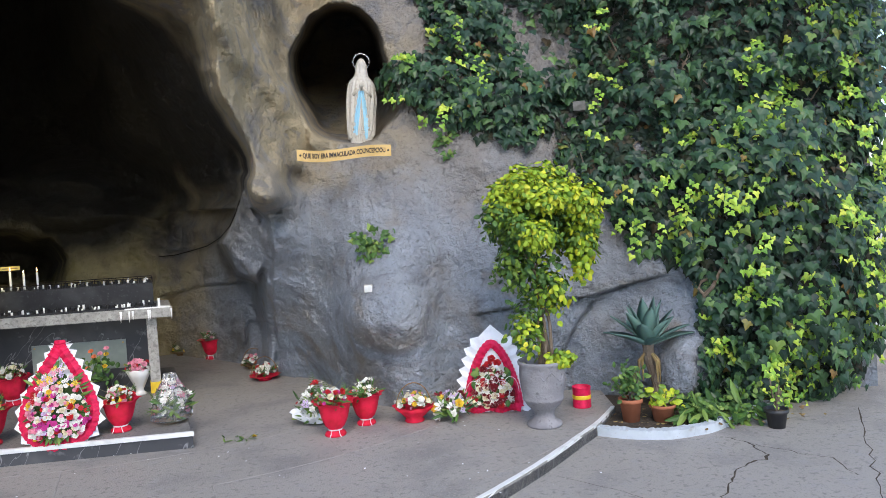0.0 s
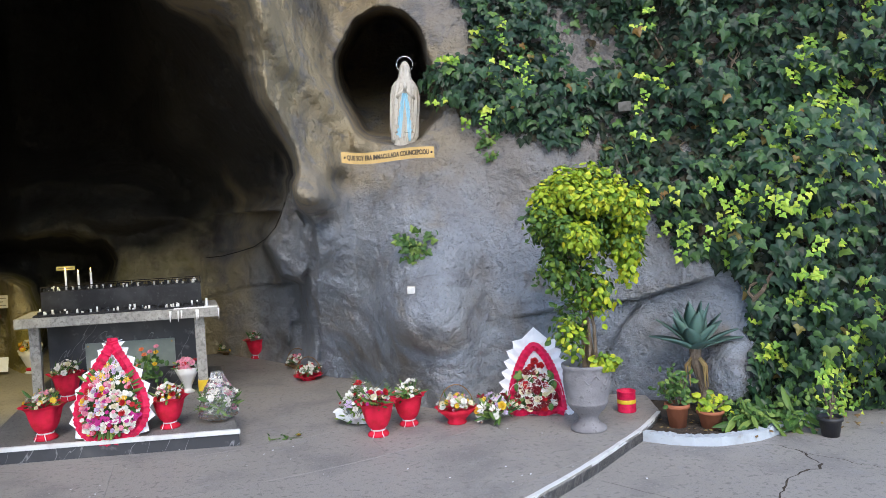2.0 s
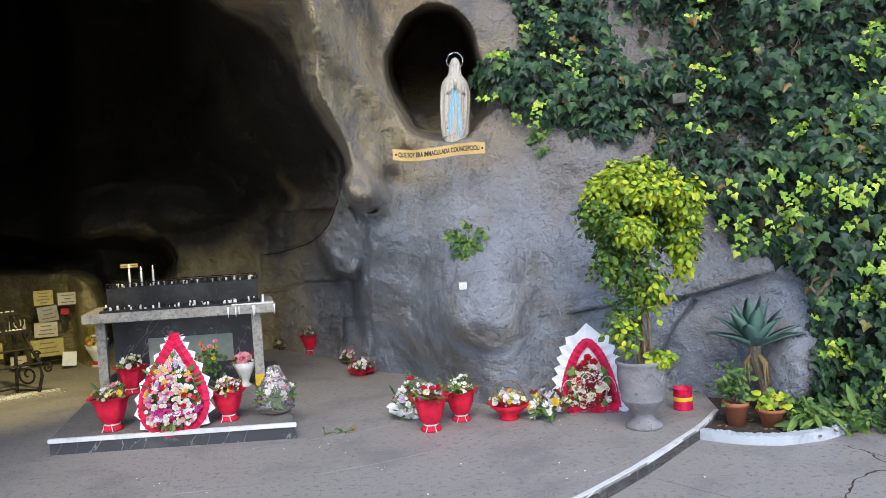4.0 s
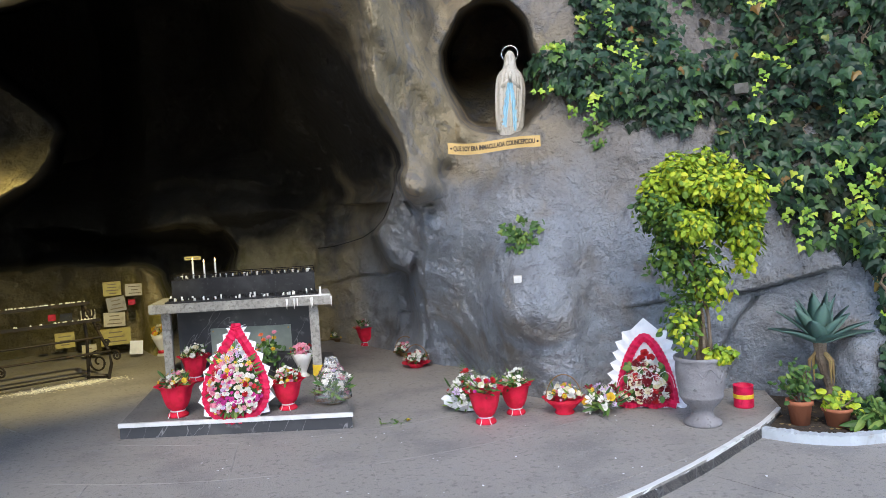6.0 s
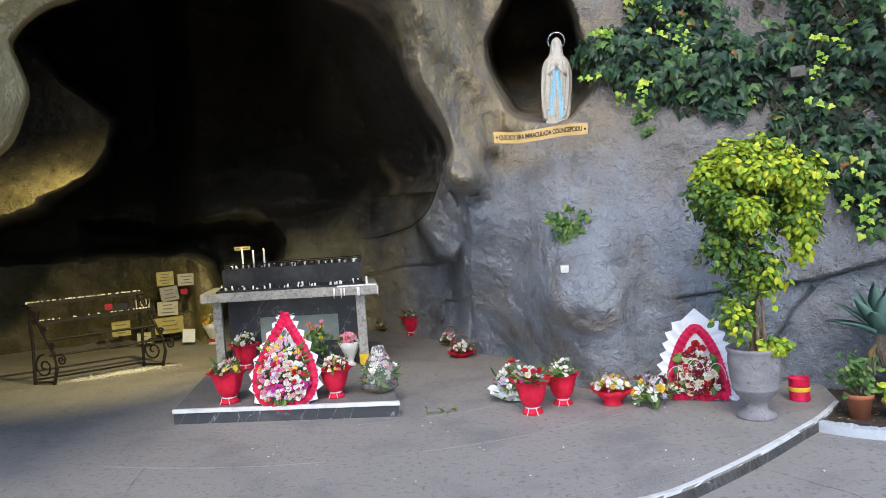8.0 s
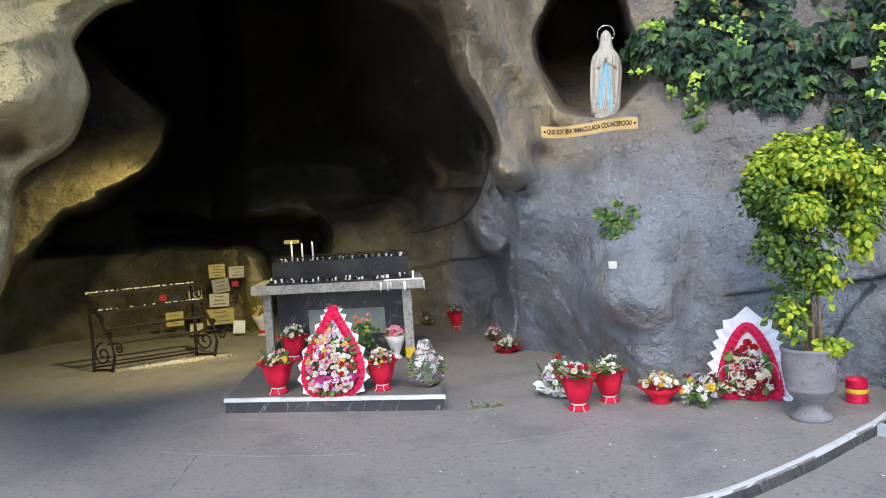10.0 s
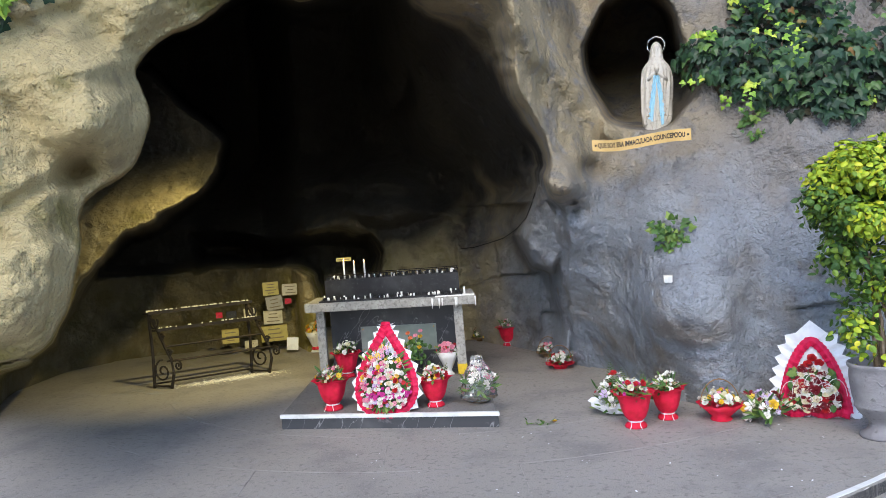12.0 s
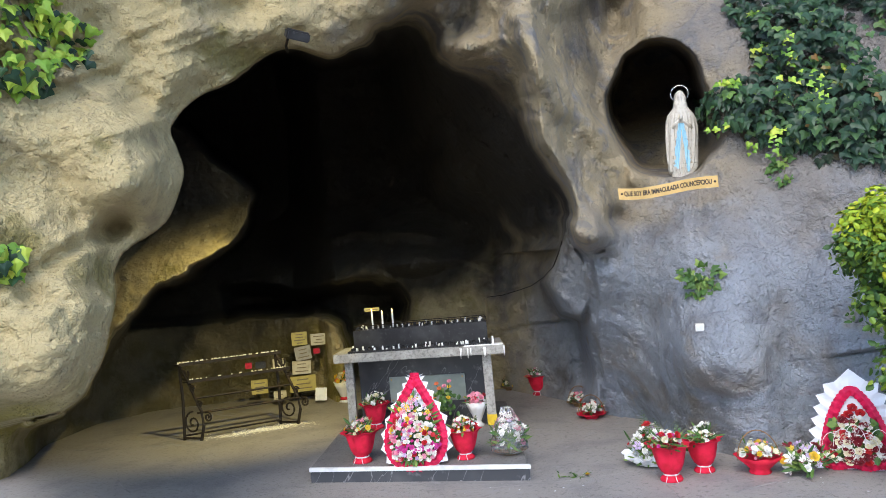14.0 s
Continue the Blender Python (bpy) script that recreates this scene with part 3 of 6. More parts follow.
# ---------------------------------------------------------------- more materials
def leaf_mat(name, colours, rough=0.5):
    """Leaves whose colour differs from leaf to leaf."""
    m = bpy.data.materials.new(name)
    m.use_nodes = True
    nt = m.node_tree
    b = nt.nodes["Principled BSDF"]
    b.inputs["Roughness"].default_value = rough
    b.inputs["Specular IOR Level"].default_value = 0.3
    g, ob = nt.nodes.new("ShaderNodeNewGeometry"), nt.nodes.new("ShaderNodeObjectInfo")
    add, fr = nt.nodes.new("ShaderNodeMath"), nt.nodes.new("ShaderNodeMath")
    add.operation, fr.operation = "ADD", "FRACT"
    nt.links.new(g.outputs["Random Per Island"], add.inputs[0])
    nt.links.new(ob.outputs["Random"], add.inputs[1])
    nt.links.new(add.outputs[0], fr.inputs[0])
    ramp = nt.nodes.new("ShaderNodeValToRGB")
    el = ramp.color_ramp.elements
    for i, (at, c) in enumerate(colours):
        e = el[i] if i < 2 else el.new(at)
        e.position, e.color = at, (*c, 1)
    nt.links.new(fr.outputs[0], ramp.inputs[0])
    co, n = nt.nodes.new("ShaderNodeTexCoord"), nt.nodes.new("ShaderNodeTexNoise")
    n.inputs["Scale"].default_value = 30
    nt.links.new(co.outputs["Object"], n.inputs["Vector"])
    mix = nt.nodes.new("ShaderNodeMix")
    mix.data_type, mix.blend_type = "RGBA", "MULTIPLY"
    mix.inputs[0].default_value = 0.5
    nt.links.new(ramp.outputs[0], mix.inputs[6])
    nt.links.new(n.outputs["Color"], mix.inputs[7])
    hs = nt.nodes.new("ShaderNodeHueSaturation")
    hs.inputs["Value"].default_value = 1.35
    nt.links.new(mix.outputs[2], hs.inputs["Color"])
    bw = nt.nodes.new("ShaderNodeMix")
    bw.data_type = "RGBA"
    bw.inputs[0].default_value = 0.35
    nt.links.new(ramp.outputs[0], bw.inputs[6])
    nt.links.new(hs.outputs[0], bw.inputs[7])
    nt.links.new(bw.outputs[2], b.inputs["Base Color"])
    return m


IVY = leaf_mat("ivy_leaf", ((0.0, (0.01, 0.026, 0.014)), (0.4, (0.022, 0.055, 0.028)), (0.75, (0.04, 0.088, 0.036)), (0.93, (0.07, 0.14, 0.04)), (0.98, (0.13, 0.22, 0.045)), (1.0, (0.2, 0.1, 0.03))), 0.38)
# near-black leaves that paint the shade in the gaps of the ivy
IVY_SHADE = leaf_mat("ivy_leaf_shade", ((0.0, (0.008, 0.018, 0.009)), (0.7, (0.014, 0.03, 0.014)), (1.0, (0.045, 0.03, 0.014))), 0.6)
IVY_SUN = leaf_mat("ivy_leaf_young", ((0.0, (0.1, 0.22, 0.03)), (0.4, (0.2, 0.35, 0.035)), (0.75, (0.34, 0.48, 0.05)), (1.0, (0.5, 0.55, 0.07))), 0.42)
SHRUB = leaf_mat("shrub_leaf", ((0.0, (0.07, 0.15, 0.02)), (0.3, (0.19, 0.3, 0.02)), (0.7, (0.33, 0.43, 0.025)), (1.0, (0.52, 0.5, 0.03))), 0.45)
# shaded copy of the shrub leaf, its darkness set in the colour
SHRUB_SHADE = leaf_mat("shrub_shade_leaf", ((0.0, (0.03, 0.075, 0.022)), (0.6, (0.08, 0.16, 0.028)), (0.9, (0.17, 0.26, 0.03)), (1.0, (0.3, 0.36, 0.03))), 0.45)
GREEN = leaf_mat("green_leaf", ((0.0, (0.035, 0.08, 0.02)), (0.6, (0.07, 0.15, 0.03)), (1.0, (0.2, 0.28, 0.06))), 0.5)
GREY_GREEN = leaf_mat("agave_leaf", ((0.0, (0.09, 0.17, 0.15)), (1.0, (0.14, 0.24, 0.2))), 0.5)
DRY = leaf_mat("dry_leaf", ((0.0, (0.16, 0.1, 0.045)), (1.0, (0.36, 0.27, 0.1))), 0.7)
CRIMSON = mat("crimson_ruffle", (0.72, 0.006, 0.075), 0.6, spots=((18, 0.45, 0.7, (0.45, 0.003, 0.04)),), bump=0.2, bump_scale=90)
RED_FELT = mat("red_felt", (0.72, 0.006, 0.045), 0.75, spots=((14, 0.45, 0.7, (0.55, 0.005, 0.02)),), bump=0.3, bump_scale=120)
RED_SATIN = mat("red_satin", (0.6, 0.006, 0.03), 0.4, spots=((20, 0.45, 0.7, (0.4, 0.003, 0.02)),), bump=0.2, bump_scale=60)
WHITE_PAPER = mat("white_paper", (0.82, 0.84, 0.86), 0.6, spots=((8, 0.5, 0.7, (0.68, 0.7, 0.74)),), bump=0.15, bump_scale=30)
WHITEWASH = mat("whitewash", (0.5, 0.54, 0.57), 0.85, spots=((3, 0.45, 0.6, (0.4, 0.43, 0.45)), (14, 0.6, 0.7, (0.38, 0.38, 0.37)), (50, 0.64, 0.72, (0.4, 0.4, 0.39))), bump=0.35, bump_scale=35)
WHITE_RIBBON = mat("white_ribbon", (0.78, 0.74, 0.74), 0.4, spots=((30, 0.5, 0.7, (0.62, 0.58, 0.6)),))
GLAZE = mat("white_glaze", (0.68, 0.66, 0.62), 0.3, spots=((9, 0.5, 0.7, (0.55, 0.53, 0.5)),))
IRON = mat("wrought_iron", (0.028, 0.022, 0.016), 0.55, 0.6, spots=((12, 0.5, 0.7, (0.06, 0.04, 0.02)),), bump=0.2, bump_scale=90)
STEEL_DARK = mat("sooty_steel", (0.03, 0.03, 0.032), 0.5, 0.4, spots=((5, 0.45, 0.7, (0.06, 0.06, 0.062)), (30, 0.6, 0.75, (0.1, 0.1, 0.1))), bump=0.1)
WAX = mat("wax", (0.82, 0.78, 0.66), 0.45, spots=((25, 0.5, 0.7, (0.6, 0.55, 0.42)),))
WAX_WHITE = mat("white_wax", (0.85, 0.84, 0.8), 0.4, spots=((40, 0.5, 0.7, (0.7, 0.69, 0.64)),))
BRASS = mat("gilt", (0.55, 0.36, 0.13), 0.4, 0.35, spots=((12, 0.45, 0.7, (0.5, 0.32, 0.1)),))
BLACK = mat("black_letters", (0.02, 0.015, 0.01), 0.6)
STATUE = mat("painted_plaster", (0.54, 0.505, 0.435), 0.65, spots=((9, 0.45, 0.7, (0.5, 0.465, 0.39)), (28, 0.55, 0.7, (0.42, 0.38, 0.31))), bump=0.2, bump_scale=50)
STATUE_BLUE = mat("pale_blue_paint", (0.3, 0.56, 0.7), 0.55, spots=((12, 0.5, 0.7, (0.4, 0.62, 0.72)),))
STATUE_TAN = mat("worn_plaster_edge", (0.36, 0.29, 0.2), 0.6)
SILVER = mat("silver_ring", (0.75, 0.75, 0.78), 0.25, 0.9)
CEMENT_POT = mat("cement_pot", (0.21, 0.2, 0.208), 0.8, spots=((6, 0.45, 0.65, (0.28, 0.27, 0.275)), (25, 0.6, 0.7, (0.15, 0.145, 0.145))), bump=0.3, bump_scale=60)
TERRACOTTA = mat("terracotta", (0.36, 0.12, 0.055), 0.8, spots=((9, 0.5, 0.7, (0.28, 0.1, 0.05)),), bump=0.2)
BLACK_PLASTIC = mat("black_plastic", (0.025, 0.025, 0.028), 0.5, spots=((15, 0.5, 0.7, (0.05, 0.048, 0.045)),))
GREY_BOX = mat("weathered_box", (0.14, 0.135, 0.12), 0.8, spots=((14, 0.45, 0.6, (0.09, 0.085, 0.07)),), bump=0.2)
SOIL = mat("soil", (0.05, 0.038, 0.026), 0.95, spots=((20, 0.5, 0.7, (0.1, 0.075, 0.05)),), bump=0.6, bump_scale=50)
BARK = mat("bark", (0.15, 0.11, 0.075), 0.9, spots=((16, 0.45, 0.7, (0.24, 0.19, 0.14)),), bump=0.5, bump_scale=70)
STONE_GREEN = mat("green_slate", (0.27, 0.31, 0.27), 0.4, spots=((7, 0.45, 0.7, (0.35, 0.38, 0.33)),))
YELLOW = mat("yellow_tape", (0.75, 0.52, 0.03), 0.45, spots=((20, 0.5, 0.7, (0.6, 0.4, 0.03)),))
PLATE_YELLOW = mat("yellowed_plate", (0.5, 0.42, 0.12), 0.5, spots=((14, 0.5, 0.7, (0.36, 0.3, 0.1)),))
PLATE_CREAM = mat("cream_plate", (0.6, 0.55, 0.4), 0.5, spots=((14, 0.5, 0.7, (0.48, 0.43, 0.3)),))
PLATE_GREY = mat("grey_plate", (0.38, 0.36, 0.3), 0.5, spots=((14, 0.5, 0.7, (0.28, 0.27, 0.23)),))
BARS = mat("lettering_bars", (0.2, 0.16, 0.09), 0.6)
TWIG = mat("dry_twig", (0.2, 0.2, 0.1), 0.8, spots=((40, 0.45, 0.65, (0.3, 0.27, 0.16)),))
BASKET = mat("wicker", (0.3, 0.18, 0.08), 0.8, spots=((40, 0.45, 0.65, (0.18, 0.1, 0.04)),), bump=0.6, bump_scale=120)
FLAME = mat("flame", (1.0, 0.6, 0.2), 0.5, emit=6.0)
FOIL = mat("clear_film", (0.8, 0.83, 0.88), 0.12, trans=0.93)
PETALS = {k: mat("petal_" + k, c, 0.6, piece=0.12, spots=((60, 0.45, 0.7, d),)) for k, c, d in (
    ("white", (0.78, 0.76, 0.7), (0.66, 0.66, 0.55)), ("cream", (0.72, 0.66, 0.45), (0.6, 0.55, 0.3)), ("red", (0.5, 0.008, 0.012), (0.3, 0.004, 0.01)),
    ("dark_red", (0.2, 0.004, 0.012), (0.12, 0.003, 0.01)), ("pink", (0.75, 0.3, 0.38), (0.65, 0.2, 0.3)), ("magenta", (0.55, 0.03, 0.25), (0.4, 0.02, 0.2)),
    ("yellow", (0.75, 0.5, 0.03), (0.6, 0.36, 0.02)), ("orange", (0.8, 0.22, 0.08), (0.65, 0.14, 0.05)), ("lilac", (0.55, 0.42, 0.6), (0.45, 0.33, 0.52)))}

rng = random.Random(7)


def spot(az, el, r):
    a = radians(az)
    return Vector((HUB[0] - r * math.sin(a), HUB[1] + r * math.cos(a), HUB[2] + r * math.tan(radians(el))))


# ---------------------------------------------------------------- leaves and flowers
def half_leaf(outline, lift):
    """A leaf as a fan: right-hand outline from the stalk to the tip, mirrored."""
    rim = outline + [(-x, y) for x, y in outline[-2:0:-1]]
    v = [(0, 0.4, lift)] + [(x, y, lift * 0.2 - 0.25 * abs(x) ** 1.5) for x, y in rim]
    return np.array(v), [(0, 1 + i, 1 + (i + 1) % len(rim)) for i in range(len(rim))]


IVY_LEAF = half_leaf([(0, 0), (0.27, -0.17), (0.46, -0.08), (0.6, 0.2), (0.34, 0.34), (0.2, 0.64), (0, 1.0)], 0.12)
OVAL_LEAF = half_leaf([(0, 0), (0.26, 0.16), (0.36, 0.42), (0.26, 0.75), (0, 1.0)], 0.1)
LONG_LEAF = half_leaf([(0, 0), (0.1, 0.2), (0.13, 0.5), (0.08, 0.8), (0, 1.0)], 0.05)


def leaves(name, shape, at, facing, tip, size, material):
    """One mesh of many leaves: places, the way each faces, the way its tip points, sizes."""
    at, facing, tip, size = (np.asarray(a, float) for a in (at, facing, tip, size))
    facing /= np.linalg.norm(facing, axis=1)[:, None]
    tip = tip - (tip * facing).sum(1)[:, None] * facing
    tip /= np.linalg.norm(tip, axis=1)[:, None] + 1e-9
    side = np.cross(tip, facing)
    t, faces = shape
    v = at[:, None] + size[:, None, None] * (t[None, :, 0, None] * side[:, None] + t[None, :, 1, None] * tip[:, None] + t[None, :, 2, None] * facing[:, None])
    n = len(t)
    f = (np.array(faces)[None] + n * np.arange(len(at))[:, None, None]).reshape(-1, 3)
    me = bpy.data.meshes.new(name)
    me.from_pydata(v.reshape(-1, 3).tolist(), [], f.tolist())
    me.materials.append(material)
    return me


def flower_mesh(kind, material):
    """rose: cupped rings of petals; daisy: flat ring; lily: long curved petals."""
    bm = bmesh.new()
    rings = {"rose": ((5, 1.0, 0.25), (5, 0.7, 0.55), (4, 0.4, 0.75)), "daisy": ((9, 1.0, 0.12), (6, 0.6, 0.3)), "lily": ((6, 1.5, 0.55),), "tuft": ((6, 0.8, 0.5), (6, 1.0, 0.1), (4, 0.5, 0.8))}[kind]
    for k, (n, r, h) in enumerate(rings):
        for i in range(n):
            a, w = 2 * math.pi * (i + 0.37 * k) / n, {"rose": 0.62, "daisy": 0.3, "lily": 0.3, "tuft": 0.36}[kind] * r
            c, s = math.cos(a), math.sin(a)
            pts = [(0.1 * r, -0.1 * w, 0), (0.1 * r, 0.1 * w, 0), (0.65 * r, w, h * 0.55), (r, 0.35 * w, h), (r, -0.35 * w, h), (0.65 * r, -w, h * 0.55)]
            vs = [bm.verts.new((x * c - y * s, x * s + y * c, z)) for x, y, z in pts]
            bm.faces.new(vs)
    me = bpy.data.meshes.new(kind)
    bm.to_mesh(me)
    bm.free()
    me.materials.append(material)
    return me


FLOWERS = {(k, c): flower_mesh(k, PETALS[c]) for k in ("rose", "daisy", "lily", "tuft") for c in PETALS}
ROUND = ("rose", "rose", "tuft", "daisy")


def put_flower(parent, kind, colour, at, out, size):
    ob = new("flower", FLOWERS[(kind, colour)])
    ob.parent = parent
    q = Vector(out).to_track_quat("Z", "Y")
    ob.matrix_basis = Matrix.LocRotScale(at, q, (size,) * 3)
    return ob


def bunch(parent, mid, rx, rz, count, colours, size=0.028, green=60, kinds=ROUND, leaf=0.07):
    """A loose dome of flowers of mixed sizes over its greenery, with thin twigs standing out of it."""
    mid = Vector(mid)
    count = int(count * 1.5)
    for i in range(count):
        a, c = i * 2.399 + rng.uniform(-0.5, 0.5), math.sqrt((i + 0.5) / count)
        out = Vector((c * math.cos(a), c * math.sin(a), math.sqrt(max(1 - c * c, 0.02)) + 0.15))
        at = mid + Vector((out.x * rx, out.y * rx, out.z * rz)) * rng.uniform(0.72, 1.2)
        put_flower(parent, rng.choice(kinds), rng.choice(colours), at, out + Vector((rng.gauss(0, 0.3), -0.4, rng.gauss(0, 0.3))), size * rng.choice((0.5, 0.65, 0.8, 0.95, 1.15)))
    at, face, tip, s = [], [], [], []
    for i in range(green):
        a, c = rng.uniform(0, 6.28), rng.uniform(0.2, 1)
        d = Vector((math.cos(a) * c, math.sin(a) * c, rng.uniform(0.2, 1)))
        at.append(mid + Vector((d.x * rx * 0.85, d.y * rx * 0.85, d.z * rz * 0.8)))
        face.append(Vector((rng.uniform(-1, 1), rng.uniform(-1, 0.2), rng.uniform(0.2, 1))))
        tip.append(d)
        s.append(leaf * rng.uniform(0.5, 1.2))
    if green:
        tagged(part("greenery", leaves("greenery", LONG_LEAF, at, face, tip, s, GREEN), GREEN, parent), kind="stuff")
        for i in range(7):
            a = rng.uniform(0, 6.28)
            e = mid + Vector((rx * 1.25 * math.cos(a), rx * 1.25 * math.sin(a), rz * rng.uniform(0.5, 1.5)))
            part("twig", tube(bmesh.new(), [mid, mid.lerp(e, 0.6) + Vector((0, 0, rz * 0.2)), e], [0.003, 0.002, 0.001], 4), TWIG, parent)


def felt_vase(x, y, z, colours, label, scale=1.0, count=26, kinds=ROUND, group="red vases", turn=0.0):
    v = thing("flower_vase", x, y, z, label, "flower vase", group, turn)
    k = scale
    prof = [(0.08, 0), (0.085, 0.01), (0.078, 0.026), (0.056, 0.042), (0.054, 0.056), (0.078, 0.078), (0.098, 0.12), (0.112, 0.18), (0.122, 0.235), (0.142, 0.262), (0.168, 0.275), (0.158, 0.273), (0.12, 0.24), (0.1, 0.2), (0.01, 0.19)]
    wrap = part("wrapping", lathe(bmesh.new(), [(r * k, h * k) for r, h in prof], 56, ripple=0.1, waves=6 + int(abs(x) * 10) % 4), RED_FELT, v, "red felt wrapping with a wavy rim", True)
    part("ribbon", lathe(bmesh.new(), [(0.057 * k, 0.044 * k), (0.061 * k, 0.05 * k), (0.058 * k, 0.056 * k)], 24, close=False), WHITE_RIBBON, wrap, "thin white ribbon", True)
    bow = bmesh.new()
    for s in (-1, 1):
        tube(bow, [(0, -0.064 * k, 0.05 * k), (s * 0.03 * k, -0.085 * k, 0.062 * k), (s * 0.034 * k, -0.09 * k, 0.03 * k), (s * 0.045 * k, -0.1 * k, 0.006 * k)], 0.0032 * k, 5)
    part("bow", bow, WHITE_RIBBON, wrap)
    bunch(v, (0, 0, 0.225 * k), 0.12 * k, 0.125 * k, count, colours, 0.024 * k, 60, kinds, 0.09)
    return v


def basket(x, y, z, colours, label, w=0.15, h=0.1, count=30, wrap=RED_FELT, size=0.026, handle=True, kinds=ROUND, name="flower_basket"):
    v = thing(name, x, y, z, label, "flower basket", "flower baskets")
    part("bowl", lathe(bmesh.new(), [(w * 0.5, 0), (w * 0.55, 0.01), (w * 0.45, 0.03), (w * 0.8, h * 0.6), (w * 1.15, h), (w * 1.1, h * 0.97), (w * 0.7, h * 0.6), (0.01, h * 0.5)], 36, ripple=0.08, waves=9), wrap, v, smooth=True)
    bunch(v, (0, 0, h * 0.75), w * 0.92, w * 0.75, count, colours, size, 50, kinds)
    if handle:
        hp = [(-w * math.cos(math.pi * i / 14), 0, h * 0.7 + w * 1.5 * math.sin(math.pi * i / 14)) for i in range(15)]
        part("handle", tube(bmesh.new(), hp, 0.005, 6), BASKET, v)
    return v


def sweep_band(pts, width, thick, ripple, waves, out):
    """A ruffled band along a closed or open line in the XZ plane."""
    bm, n, rings = bmesh.new(), len(pts), []
    for i, p in enumerate(pts):
        d = pts[min(i + 1, n - 1)] - pts[max(i - 1, 0)]
        nrm = Vector((d.z, 0, -d.x)).normalized()
        w = width * (1 + 0.12 * math.sin(waves * i * 1.7))
        y = ripple * math.sin(waves * i)
        rings.append([bm.verts.new(p + nrm * a * w + Vector((0, out + y * (0.4 + abs(a)) + b, 0))) for a, b in ((-0.5, 0), (0, -thick * 1.6), (0.5, 0), (0.5, thick), (0, thick * 0.2), (-0.5, thick))])
    for a, b in zip(rings, rings[1:]):
        for k in range(6):
            bm.faces.new((a[k], a[(k + 1) % 6], b[(k + 1) % 6], b[k]))
    bm.faces.new(rings[0])
    bm.faces.new(rings[-1][::-1])
    return bm


def zigzag_sheet(pts, inner, depth, y, mid):
    """A folded paper collar: a toothed outer rim beyond the line and a plain inner one."""
    bm, n, rings = bmesh.new(), len(pts), []
    for i, p in enumerate(pts):
        d = pts[min(i + 1, n - 1)] - pts[max(i - 1, 0)]
        nrm = Vector((d.z, 0, -d.x)).normalized()
        if nrm.dot(p - mid) < 0:
            nrm.negate()
        q = p + nrm * depth[i]
        fold = 0.012 * (1 if i % 2 else -1)
        rings.append([bm.verts.new(Vector((p.x, y, p.z)) - nrm * inner), bm.verts.new(Vector((q.x, y + fold, q.z))), bm.verts.new(Vector((q.x, y + fold + 0.006, q.z))), bm.verts.new(Vector((p.x, y + 0.012, p.z)) - nrm * inner)])
    for a, b in zip(rings, rings[1:]):
        for k in range(4):
            bm.faces.new((a[k], a[(k + 1) % 4], b[(k + 1) % 4], b[k]))
    bm.faces.new(rings[0])
    bm.faces.new(rings[-1][::-1])
    return bm


# ---------------------------------------------------------------- ivy and plants on the rock
IVY_AREA = [(-4.3, 11.9), (-4.4, 10.6), (-5.4, 9.4), (-6.8, 9.3), (-8.5, 8.6), (-9.8, 7.3), (-11.1, 7.6), (-12.8, 7.0), (-13.4, 6.1), (-15.5, 5.9), (-17.9, 6.7), (-17.9, 4.6), (-19.3, 3.1), (-20.6, 1.7), (-21.8, 0.2),
            (-22.3, -1.5), (-24.2, -2.9), (-25.8, -3.5), (-27.7, -4.8), (-28.8, -5.8), (-28.4, -7.3), (-27.7, -9.9), (-27.9, -12.0), (-26.9, -14.0), (-27.4, -15.4), (-29.3, -16.2), (-33.2, -15.6), (-35.1, -14.8), (-37.2, -13.1),
            (-38.3, -10.5), (-39.4, -7), (-40, -3), (-40.1, 5.6), (-39.6, 11), (-39.2, 34), (-8, 34), (-7.2, 20), (-7.8, 16), (-8.3, 14.0), (-6.4, 12.8)]


def normals_of(az, el):
    p = rock_point(az, el)
    a, b = rock_point(az + 0.5, el) - p, rock_point(az, el + 0.5) - p
    n = np.cross(b, a)
    return p, n / np.linalg.norm(n, axis=1)[:, None]


